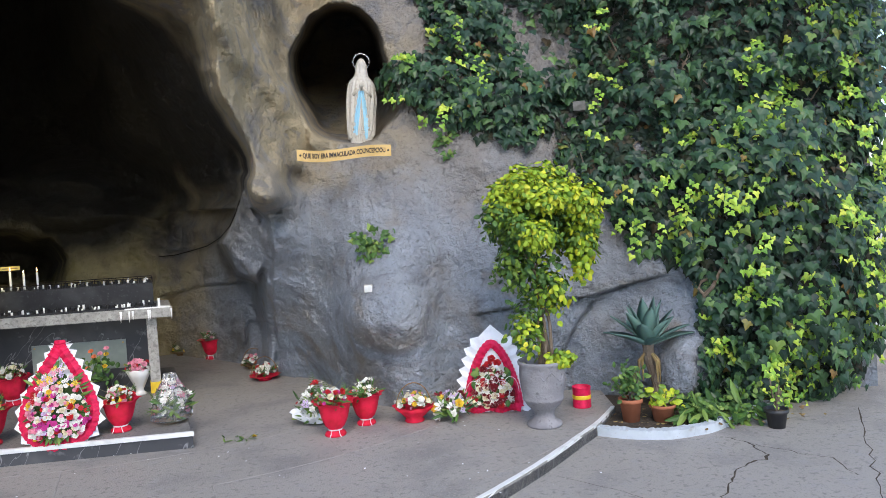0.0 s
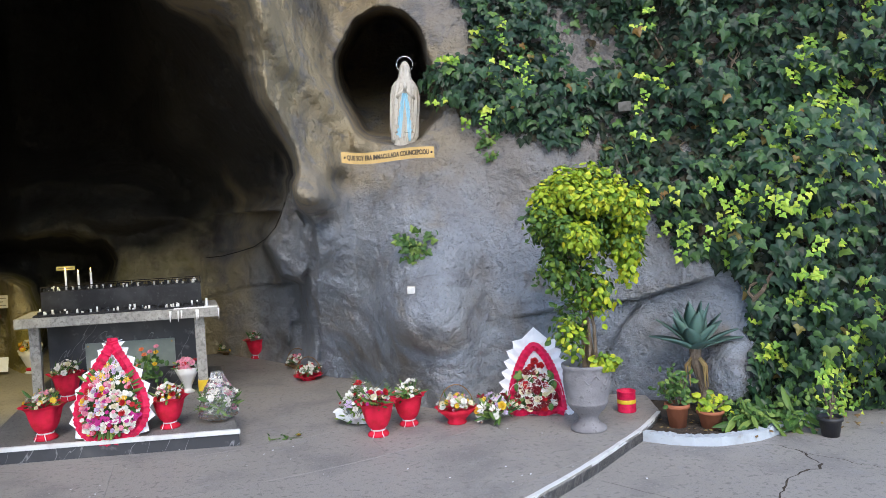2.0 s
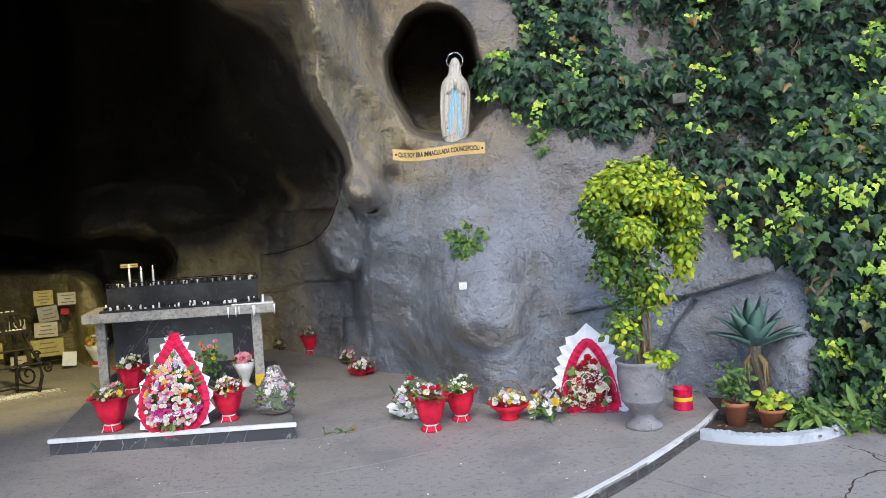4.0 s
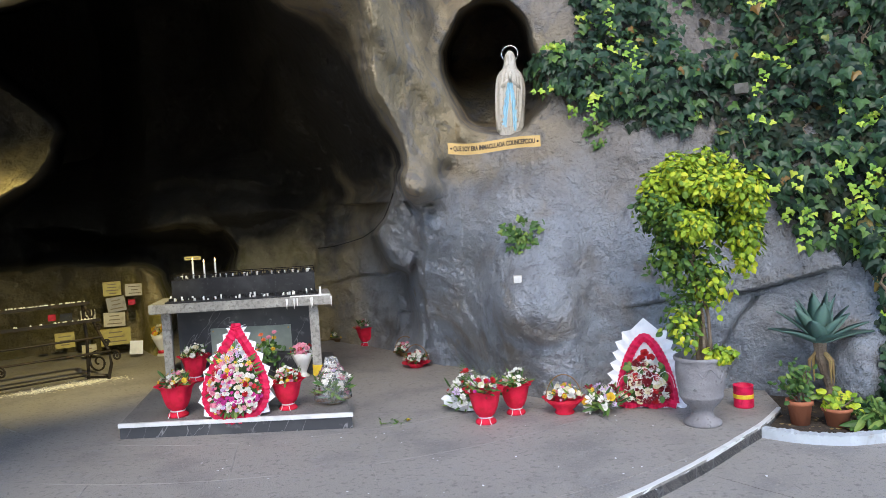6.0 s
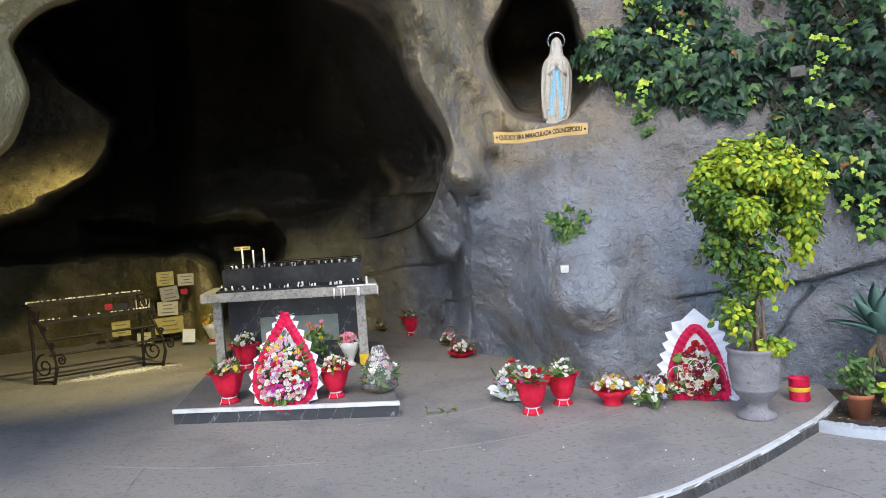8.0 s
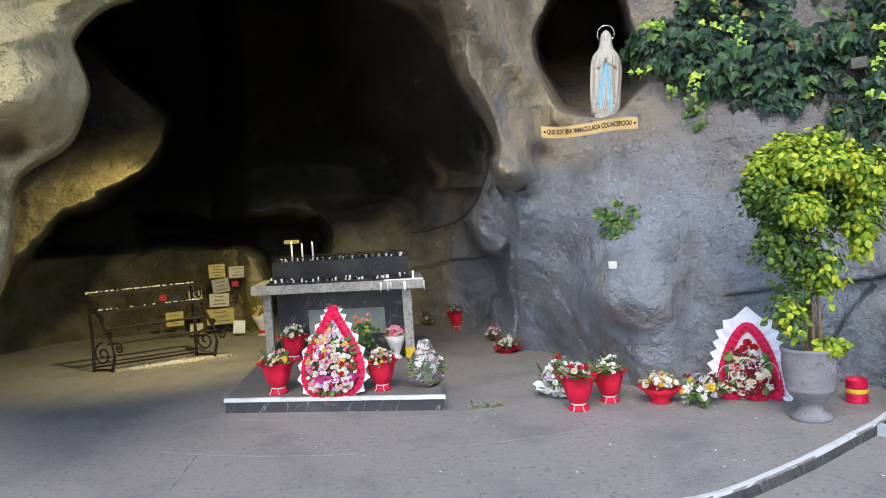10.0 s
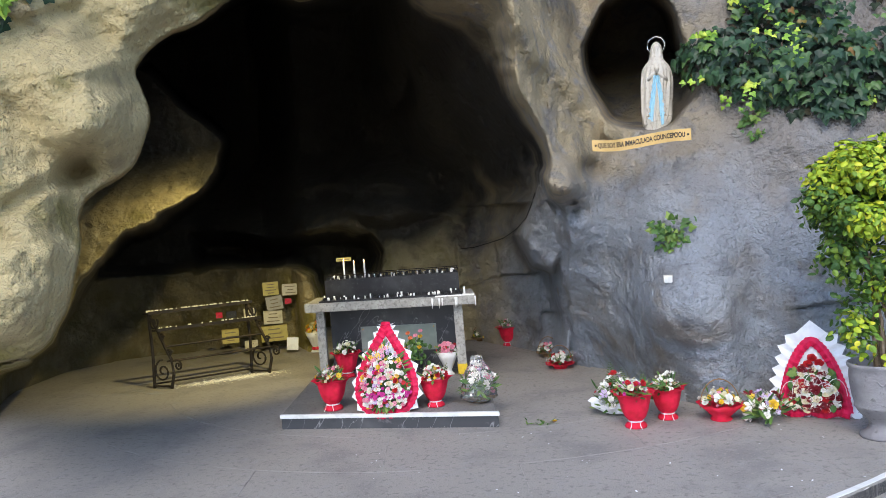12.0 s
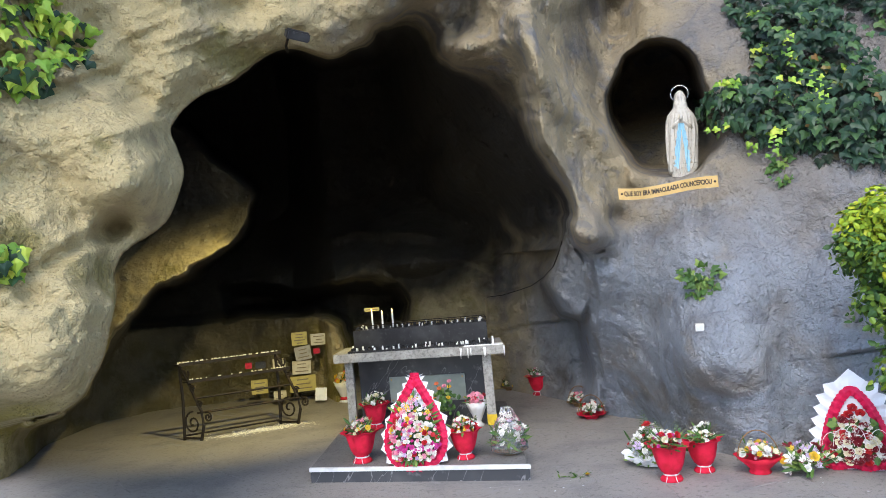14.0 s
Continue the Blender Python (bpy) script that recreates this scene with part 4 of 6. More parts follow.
def ivy_mass(area, count, size, thin, seed, deep):
    """Places, facings, tips and sizes of ivy leaves over a part of the rock; tips hang down and faces look out and up."""
    g = np.random.default_rng(seed)
    xs, ys = [p[0] for p in area], [p[1] for p in area]
    az, el = g.uniform(min(xs) - 1, max(xs) + 1, count * 3), g.uniform(min(ys) - 1, max(ys), count * 3)
    edge = inside(area, az, el)
    clump = fbm(np.stack([az * 0.42, el * 0.5, 0 * az], -1), 1.0, 3, seed)
    keep = edge + 0.9 * clump > 0
    if thin:
        bare = [(-13.6, 15.2), (-16.0, 15.4), (-19.6, 14.2), (-20.0, 12.4), (-17.1, 10.5), (-15.0, 11.8)]
        gap = smooth(-0.9, 0.4, inside(bare, az, el) + 0.8 * clump) + 0.6 * np.exp(-(((az + 22) / 2.5) ** 2 + ((el - 8) / 1.0) ** 2)) + 0.75 * np.exp(-(((az + 19.5) / 1.4) ** 2 + ((el - 6.5) / 1.2) ** 2))
        keep &= g.uniform(0, 1, len(az)) > 0.96 * np.minimum(gap, 1)
    az, el, clump, edge = az[keep][:count], el[keep][:count], clump[keep][:count], edge[keep][:count]
    p, n = normals_of(az, el)
    # swags: the growth stands off the rock in overlapping hanging folds
    swag = fbm(np.stack([az * 0.8 + 0.25 * el, el * 0.55, 0 * az], -1), 1.0, 3, seed + 40)
    off = np.clip(0.04 + deep * (0.45 + 0.55 * clump + 0.5 * swag) * np.clip(edge / 2, 0.15, 1), 0.02, 0.7) * g.uniform(0.25, 1, len(az)) ** 0.7
    p = p + n * off[:, None]
    face = n + g.normal(0, 0.33, p.shape) + np.array([0, -0.45, 0.12])
    tip = np.stack([g.normal(0, 0.4, len(az)), g.normal(0, 0.2, len(az)), -1 + g.normal(0, 0.25, len(az))], -1)
    return p, face, tip, size * g.uniform(0.55, 1.3, len(az)), az, el


def shoots(area, count, size, seed, deep, more):
    """Young leaves in short strings at the ends of the shoots."""
    g = np.random.default_rng(seed)
    p, face, tip, _, az, el = ivy_mass(area, count, 1.0, True, seed, deep)
    keep = g.uniform(0, 1, len(p)) < more(az, el)
    P, Fc, T, S = [], [], [], []
    for q, f in zip(p[keep], face[keep]):
        run = np.array([g.normal(0, 0.6), 0, -0.7 + g.normal(0, 0.5)])
        f = f / np.linalg.norm(f)
        for k in range(int(g.integers(4, 10))):
            side = 1 if k % 2 else -1
            P.append(q + f * (0.05 + 0.006 * k) + run * 0.026 * k + np.array([0.022 * side, 0, 0]) + g.normal(0, 0.008, 3))
            Fc.append(f + g.normal(0, 0.35, 3) + np.array([0, -0.5, 0.2]))
            T.append(run + np.array([side * 0.9, 0, -0.4]))
            S.append(size * g.uniform(0.6, 1.2))
    return np.array(P), np.array(Fc), np.array(T), np.array(S)


def build_ivy():
    p, face, tip, s, az, el = ivy_mass(IVY_AREA, 17000, 0.092, True, 3, 0.6)
    hole = fbm(np.stack([az * 1.0, el * 1.0, 0 * az], -1), 1.0, 3, 29) > 0.38
    p, face, tip, s, az, el = (a[~hole] for a in (p, face, tip, s, az, el))
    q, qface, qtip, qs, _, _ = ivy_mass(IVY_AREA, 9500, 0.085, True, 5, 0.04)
    ivy = thing("ivy", 0, 0, 0, "dense dark green ivy with yellow-green tips on the rock", "ivy")
    low = np.argsort(np.abs(az + 13) + np.abs(el - 9))[:280]
    rest = np.ones(len(p), bool)
    rest[low] = False
    one = leaves("leaf", IVY_LEAF, [(0, 0, 0)], [(0, 0, 1)], [(0, 1, 0)], [1.0], IVY)
    for i in low:
        f = Vector(face[i]).normalized()
        t = Vector(tip[i])
        t = (t - t.dot(f) * f).normalized()
        m = Matrix((t.cross(f), t, f)).transposed().to_4x4()
        ob = new("leaf", one)
        ob.parent = ivy
        ob.matrix_basis = Matrix.Translation(p[i]) @ m @ Matrix.Scale(s[i], 4)
    tagged(part("foliage", leaves("foliage", IVY_LEAF, p[rest], face[rest], tip[rest], s[rest], IVY), IVY, ivy), kind="stuff")
    young = shoots(IVY_AREA, 3000, 0.055, 13, 0.66, lambda a, e: 0.02 + (0.09 + 0.2 * smooth(-18, -28, a)) * smooth(0.0, 0.6, fbm(np.stack([a * 0.4, e * 0.4, 0 * a], -1), 1.0, 3, 19)) + 0.5 * smooth(-29, -38, a))
    tagged(part("new_growth", leaves("new_growth", IVY_LEAF, *young, IVY_SUN), IVY_SUN, ivy, "bright yellow-green young leaves"), kind="stuff")
    tagged(part("undergrowth", leaves("undergrowth", IVY_LEAF, q, qface, qtip, qs, IVY_SHADE), IVY_SHADE, ivy), kind="stuff")
    # woody stems
    g = random.Random(4)
    for k in range(22):
        a, e = g.uniform(-37, -9), g.uniform(4, 17)
        line = []
        for j in range(9):
            q = rock_point(a, e)[0]
            q = q + (HUB - q) / np.linalg.norm(HUB - q) * 0.05
            if inside(IVY_AREA, np.array([a]), np.array([e]))[0] < 0.8:
                break
            line.append(tuple(q))
            a, e = a + g.uniform(-0.9, 0.7), e - g.uniform(0.3, 1.2)
        if len(line) > 2:
            part("stem", tube(bmesh.new(), line, 0.008, 6), BARK, ivy)
    off = lambda a, e, d: tuple(rock_point(a, e, d)[0])
    base = [off(-28.3, -8.0, 0.06), off(-28.2, -7.2, 0.1), off(-28.4, -6.6, 0.12), off(-29.0, -6.0, 0.14), off(-29.6, -4.8, 0.16), off(-30.2, -3.6, 0.12)]
    part("stem", tube(bmesh.new(), base, [0.022, 0.02, 0.019, 0.017, 0.015, 0.012], 8), BARK, ivy, "thick bare woody stem")
    part("stem", tube(bmesh.new(), [off(-28.4, -6.6, 0.12), off(-28.0, -6.1, 0.15), off(-28.2, -5.6, 0.14), off(-29.2, -5.2, 0.1)], [0.014, 0.013, 0.012, 0.01], 8), BARK, ivy)


def build_left_ivy():
    for area, n, seed in (([(42.6, 20.6), (43.6, 18.8), (45.3, 18.4), (45.6, 16.4), (47.3, 15.2), (52, 14.8), (53, 30), (43, 30), (44.6, 22.6), (43.6, 21.6)], 520, 21), ([(49.2, 6.2), (48.0, 4.6), (48.6, 3.2), (52, 2.8), (53, 7)], 110, 22)):
        p, face, tip, s, _, _ = ivy_mass(area, n, 0.085, False, seed, 0.2)
        t = thing("ivy", 0, 0, 0, "bright yellow-green ivy hanging on the pale boulder", "ivy")
        pick = np.random.default_rng(seed).uniform(0, 1, len(p)) < 0.3
        tagged(part("foliage", leaves("foliage", IVY_LEAF, p[~pick], face[~pick], tip[~pick], s[~pick], IVY_SUN), IVY_SUN, t), kind="stuff")
        tagged(part("shaded_foliage", leaves("shaded_foliage", IVY_LEAF, p[pick], face[pick], tip[pick], s[pick], IVY), IVY, t), kind="stuff")
        part("stem", tube(bmesh.new(), [tuple(x) for x in p[:: max(len(p) // 6, 1)][:2]], 0.006, 5), BARK, t)


def rock_tuft(az, el, n, spread, label):
    """A small plant that grows out of the rock."""
    c = Vector(rock_point(az, el, 0.03)[0])
    t = thing("rock_plant", *c, label, "plant")
    g = random.Random(int(az * 10) + 77)
    at, face, tip, s = [], [], [], []
    for i in range(n):
        d = Vector((g.gauss(0, 1), -abs(g.gauss(0, 0.5)), g.gauss(0.0, 0.75)))
        at.append(d * spread)
        face.append(Vector((g.gauss(0, 0.5), -1, g.gauss(0.4, 0.4))))
        tip.append(d + Vector((0, 0, -0.5)))
        s.append(0.058 * g.uniform(0.6, 1.3))
    tagged(part("foliage", leaves("foliage", IVY_LEAF, at, face, tip, s, GREEN), GREEN, t), kind="stuff")
    st = bmesh.new()
    for i in range(0, n, max(n // 6, 1)):
        tube(st, [(0, 0.05, 0), at[i] * 0.5 + Vector((0, 0, 0.02)), at[i]], 0.004, 5)
    part("stem", st, BARK, t)


build_ivy()
build_left_ivy()
rock_tuft(-2.9, -1.4, 85, 0.09, "small green ivy plant growing out of the rock face")
rock_tuft(-9.2, 6.6, 26, 0.05, "thin trailing yellow-green sprig on the rock")
rock_tuft(-9.3, 5.4, 14, 0.05, "thin trailing yellow-green sprig on the rock")

# ---------------------------------------------------------------- statue, scroll, box
def build_statue(az, el, r):
    base = spot(az, el, r)
    h = 0.98
    bm = bmesh.new()
    prof = [(0.0, 0.118, 0.095), (0.03, 0.12, 0.1), (0.09, 0.116, 0.092), (0.125, 0.118, 0.09), (0.145, 0.146, 0.096), (0.22, 0.152, 0.098), (0.36, 0.158, 0.1), (0.5, 0.162, 0.1), (0.6, 0.162, 0.1), (0.67, 0.156, 0.096), (0.72, 0.143, 0.09), (0.755, 0.122, 0.082), (0.785, 0.095, 0.074), (0.81, 0.078, 0.068),
            (0.86, 0.07, 0.066), (0.91, 0.066, 0.063), (0.95, 0.053, 0.053), (0.98, 0.033, 0.034), (0.993, 0.01, 0.011)]
    key = np.array(prof)
    heights = np.concatenate([np.linspace(0, 0.12, 8), [0.132, 0.145], np.linspace(0.16, 0.8, 64), np.linspace(0.815, 0.993, 16)])
    sides, rings = 288, []

    def opening(z):
        """How wide the cloak stands open, in degrees either side of the front."""
        return 4 + 78 * max(0.0, 0.62 - z)

    for z in heights:
        rx, ry = 0.93 * np.interp(z, key[:, 0], key[:, 1]), np.interp(z, key[:, 0], key[:, 2])
        ring = []
        for k in range(sides):
            a = 2 * math.pi * k / sides
            off = math.degrees(a) - 270
            drape = float(smooth(0.84, 0.5, np.array(z)))
            trim = opening(z) + 2.5 * math.sin(z * 75)
            gown = abs(off) < trim and z < 0.66
            folds = (0.07 * math.sin(11 * a + 4 * z) + 0.05 * math.sin(23 * a - 5 * z)) * drape
            if gown:
                folds = 0.05 * math.sin(31 * a + 2 * math.sin(6 * z)) - 0.12
            elif abs(off) < trim + 5 and z < 0.66:
                folds = 0.06 + 0.04 * math.sin(z * 75)
            x, y = rx * (1 + folds) * math.cos(a), ry * (1 + folds) * math.sin(a)
            if 0.82 < z < 0.95:
                face = max(0.0, 1 - ((z - 0.885) / 0.05) ** 2)
                y += 0.016 * face * max(0.0, 1 - (off / 44) ** 4) - 0.012 * face * max(0.0, 1 - (off / 20) ** 2)
            hem = 0.022 * math.sin(8 * a) + 0.012 * math.sin(19 * a) if 0.13 < z < 0.2 else 0
            ring.append(bm.verts.new((x, y, (z + hem) * h)))
        rings.append(ring)
    for i, (a, b) in enumerate(zip(rings, rings[1:])):
        for k in range(sides):
            f = bm.faces.new((a[k], a[(k + 1) % sides], b[(k + 1) % sides], b[k]))
            off = (k + 0.5) / sides * 360 - 270
            z = (heights[i] + heights[i + 1]) / 2
            trim = opening(z) + 2.5 * math.sin(z * 75)
            fall = 0.64 - z
            if 0.15 < z < 0.63 and abs(off + 3 + fall * 52) < 6.5 + 8 * fall or 0.13 < z < 0.63 and abs(off - 3 - fall * 50) < 6 + 8 * fall:
                f.material_index = 1
            elif z < 0.62 and z > 0.15 and trim + 1 < abs(off) < trim + 2.6:
                f.material_index = 2
    bm.faces.new(rings[0][::-1])
    bm.faces.new(rings[-1])
    # forearms, joined palms and a low plinth
    for s in (-1, 1):
        tube(bm, [(s * 0.1, -0.045, 0.57 * h), (s * 0.06, -0.085, 0.61 * h), (s * 0.012, -0.108, 0.66 * h)], [0.026, 0.024, 0.015], 10)
        tube(bm, [(s * 0.01, -0.11, 0.65 * h), (s * 0.006, -0.114, 0.7 * h), (s * 0.004, -0.108, 0.745 * h)], [0.015, 0.013, 0.005], 8)
    box(bm, -0.12, -0.1, -0.05, 0.12, 0.1, 0.01, 0.005)
    n0 = len(bm.faces)
    ring = [(0.088 * math.cos(2 * math.pi * i / 32), 0.05, 0.97 * h + 0.088 * math.sin(2 * math.pi * i / 32)) for i in range(33)]
    tube(bm, ring, 0.0042, 6)
    bm.faces.ensure_lookup_table()
    for f in bm.faces[n0:]:
        f.material_index = 3
    me = bpy.data.meshes.new("statue")
    bmesh.ops.recalc_face_normals(bm, faces=bm.faces)
    bm.to_mesh(me)
    bm.free()
    for m in (STATUE, STATUE_BLUE, STATUE_TAN, SILVER):
        me.materials.append(m)
    me.shade_smooth()
    ob = new("statue", me)
    ob.matrix_basis = pose(*base, 0, 3.5, az * 0.4)
    tagged(ob, "white plaster robed statue with a pale blue sash and silver ring", "statue")


build_statue(-2.35, 6.15, 7.75)


def build_scroll():
    """The gilt scroll under the niche, with its lettering."""
    a, b = Vector((2.36, -0.62, 2.365)), Vector((3.23, -0.66, 2.385))
    t = thing("scroll_sign", *((a + b) / 2), "gilt wavy scroll with black capital letters under the niche", "sign", turn=math.degrees(math.atan2(b.y - a.y, b.x - a.x)))
    half, ht = (b - a).length / 2, 0.052
    wave = lambda x: 0.012 * (x / half) ** 2 + 0.006 * (x / half) + 0.012 * math.sin(x / half * 3.6)
    bm, rings = bmesh.new(), []
    for i in range(41):
        x = -half + 2 * half * i / 40
        y = 0.018 * math.sin(x / half * 6)
        z = wave(x)
        rings.append([bm.verts.new((x, y - 0.008, z - ht)), bm.verts.new((x, y - 0.008, z + ht)), bm.verts.new((x, y + 0.008, z + ht)), bm.verts.new((x, y + 0.008, z - ht))])
    for p, q in zip(rings, rings[1:]):
        for k in range(4):
            bm.faces.new((p[k], p[(k + 1) % 4], q[(k + 1) % 4], q[k]))
    bm.faces.new(rings[0])
    bm.faces.new(rings[-1])
    sheet = part("plate", bm, BRASS, t)
    txt = bpy.data.curves.new("lettering", "FONT")
    txt.body, txt.size, txt.align_x, txt.align_y, txt.extrude = "QUE SOY ERA IMMACULADA COUNCEPCIOU", 0.062, "CENTER", "CENTER", 0.001
    txt.offset = 0.0022
    tmp = bpy.data.objects.new("lettering", txt)
    me = bpy.data.meshes.new_from_object(tmp)
    wide = max(v.co.x for v in me.vertices)
    for v in me.vertices:
        x = v.co.x / wide * half * 0.88
        v.co = (x, 0.018 * math.sin(x / half * 6) - 0.0105 - v.co.z, wave(x) + v.co.y)
    me.materials.clear()
    me.materials.append(BLACK)
    part("lettering", me, BLACK, sheet)
    for x in (-0.93, 0.94):
        part("ornament", lathe(bmesh.new(), [(0.011, 0), (0.008, 0.004), (0.002, 0.006)], 8), BLACK, sheet).matrix_basis = pose(x * half, 0.018 * math.sin(x * 6) - 0.009, wave(x * half), 90)


build_scroll()


def build_wall_box(az, el):
    p = rock_point(az, el, 0.02)[0]
    t = thing("wall_box", *p, "small white switch box on the rock face", "box", turn=az)
    part("cover", box(bmesh.new(), -0.034, -0.03, -0.03, 0.034, 0.0, 0.03, 0.006), WHITE_PAINT, t)
    part("back_plate", box(bmesh.new(), -0.038, 0.0, -0.034, 0.038, 0.05, 0.034), PLASTER, t)


build_wall_box(-2.3, -4.9)


def build_junction_box(az, el):
    """A weathered cable box that the ivy has grown round."""
    t = thing("junction_box", *rock_point(az, el, 0.3)[0], "weathered grey cable box among the ivy", "box", turn=az)
    part("body", box(bmesh.new(), -0.055, 0.0, -0.042, 0.055, 0.45, 0.042, 0.006), GREY_BOX, t)
    part("lid", box(bmesh.new(), -0.06, -0.012, -0.047, 0.06, 0.0, 0.047, 0.005), GREY_BOX, t)


build_junction_box(-19.8, 8.4)


def build_branch(az, el):
    """A feathery yellow-green branch that hangs over the top of the ivy."""
    root = Vector(rock_point(az, el + 5, 0.1)[0])
    t = thing("hanging_branch", *root, "feathery yellow-green branch hanging over the ivy", "branch")
    g = random.Random(44)
    at, face, tip, size = [], [], [], []
    for k in range(22):
        e = Vector((g.uniform(-0.75, 0.55), -0.75 + g.uniform(-0.25, 0.1), g.uniform(-0.75, 0.1)))
        mid = e * 0.5 + Vector((0, -0.1, 0.2))
        part("twig", tube(bmesh.new(), [(0, 0, 0), mid, e], [0.008, 0.005, 0.002], 5), BARK, t)
        for i in range(34):
            u = g.uniform(0.35, 1.0)
            q = Vector((0, 0, 0)).lerp(mid, min(2 * u, 1)).lerp(e, max(2 * u - 1, 0))
            at.append(q + Vector((g.gauss(0, 0.03), g.gauss(0, 0.03), g.gauss(0, 0.03))))
            face.append((g.gauss(0, 0.5), -1, g.gauss(0.3, 0.4)))
            tip.append((g.gauss(0.5, 0.6), -0.3, g.gauss(-0.3, 0.5)))
            size.append(g.uniform(0.05, 0.11))
    tagged(part("foliage", leaves("foliage", LONG_LEAF, at, face, tip, size, SHRUB), SHRUB, t), kind="stuff")


build_branch(-36.2, 13.2)


def build_flood(az, el):
    p = spot(az, el, 5.95)
    t = thing("floodlight", *p, "small grey floodlight fixed on the rock arch", "floodlight", turn=az)
    part("housing", box(bmesh.new(), -0.1, -0.05, -0.03, 0.1, 0.05, 0.05, 0.012), STEEL_DARK, t).rotation_euler = (0.5, 0.15, 0.3)
    part("bracket", tube(bmesh.new(), [(-0.08, 0, -0.02), (-0.1, 0.08, -0.05), (-0.09, 0.3, -0.03)], 0.012, 6), IRON, t)


build_flood(27.3, 20.4)

# ---------------------------------------------------------------- wreaths
def teardrop(w, h, n, power):
    return [Vector((w * 1.3 * math.sin(t) * math.sin(t / 2) ** power, 0, h * (1 + math.cos(t)) / 2)) for t in (2 * math.pi * i / n for i in range(n + 1))]


def build_red_wreath(x, y, z):
    t = thing("funeral_wreath", x, y, z, "teardrop wreath of mixed flowers in a red ruffle", "wreath", "wreaths", 6)
    tilt = Matrix.Rotation(radians(-16), 4, "X")
    holder = []
    line = teardrop(0.275, 0.8, 150, 1.5)
    line[0] = line[-1] = Vector((0, 0, 0.83))
    tooth = teardrop(0.275, 0.8, 44, 1.5)
    mid = Vector((0, 0, 0.3))
    holder.append(part("paper_collar", zigzag_sheet(tooth, 0.05, [0.085 if i % 2 else 0.04 for i in range(45)], 0.02, mid), WHITE_PAPER, t, "white paper collar cut in points"))
    holder.append(part("backing", zigzag_sheet(tooth[6:39], 0.16, [0.0] * 33, 0.03, mid), WHITE_PAPER, t))
    holder.append(part("ruffle", sweep_band(line, 0.08, 0.014, 0.011, 1.45, 0.0), CRIMSON, t, "red ruffled ribbon"))
    moss = lathe(bmesh.new(), [(0.02, 0.0), (0.16, 0.02), (0.2, 0.0), (0.19, -0.03)], 24)
    for v in moss.verts:
        v.co = Vector((v.co.x * 0.95, 0.03 - v.co.z, 0.3 + v.co.y * 1.35))
    holder.append(part("moss_base", moss, GREEN, t))
    count = 0
    g = random.Random(11)
    pal = ["white", "white", "white", "cream", "pink", "pink", "magenta", "yellow", "red", "white", "lilac"]
    while count < 270:
        px, pz = g.uniform(-0.24, 0.24), g.uniform(0.06, 0.62)
        lim = 0.27 * math.sqrt(max(0, 1 - ((pz - 0.27) / 0.27) ** 2)) if pz < 0.27 else 0.27 * max(0, 1 - (pz - 0.27) / 0.5)
        if abs(px) > lim - 0.02:
            continue
        if abs(pz - 0.155) < 0.025:
            col, kind = g.choice(["magenta", "magenta", "white"]), "daisy"
        elif pz > 0.45:
            col, kind = g.choice(["pink", "yellow", "lilac", "white"]), "lily"
        else:
            col, kind = g.choice(pal), g.choice(ROUND)
        bulge = 0.1 * max(0, 1 - (px / 0.28) ** 2 - ((pz - 0.3) / 0.36) ** 2)
        holder.append(put_flower(t, kind, col, (px, -0.02 - bulge - g.uniform(0, 0.02), pz), (px * 0.8 + g.gauss(0, 0.25), -1, 0.3 + g.uniform(-0.4, 0.4)), (0.014 if kind == "lily" else 0.021) * g.uniform(0.6, 1.3)))
        count += 1
    at, face, tip, s = [], [], [], []
    for i in range(120):
        a = g.uniform(0, 6.28)
        q = Vector((0.2 * math.cos(a), -0.02, 0.3 + 0.26 * math.sin(a))) * g.uniform(0.5, 1.0)
        at.append(q + Vector((0, -0.03, 0.05)))
        face.append((g.uniform(-0.5, 0.5), -1, g.uniform(-0.5, 0.5)))
        tip.append((math.cos(a), -0.5, math.sin(a)))
        s.append(g.uniform(0.05, 0.1))
    holder.append(tagged(part("greenery", leaves("greenery", LONG_LEAF, at, face, tip, s, GREEN), GREEN, t), kind="stuff"))
    for o in holder:
        o.matrix_basis = tilt @ o.matrix_basis


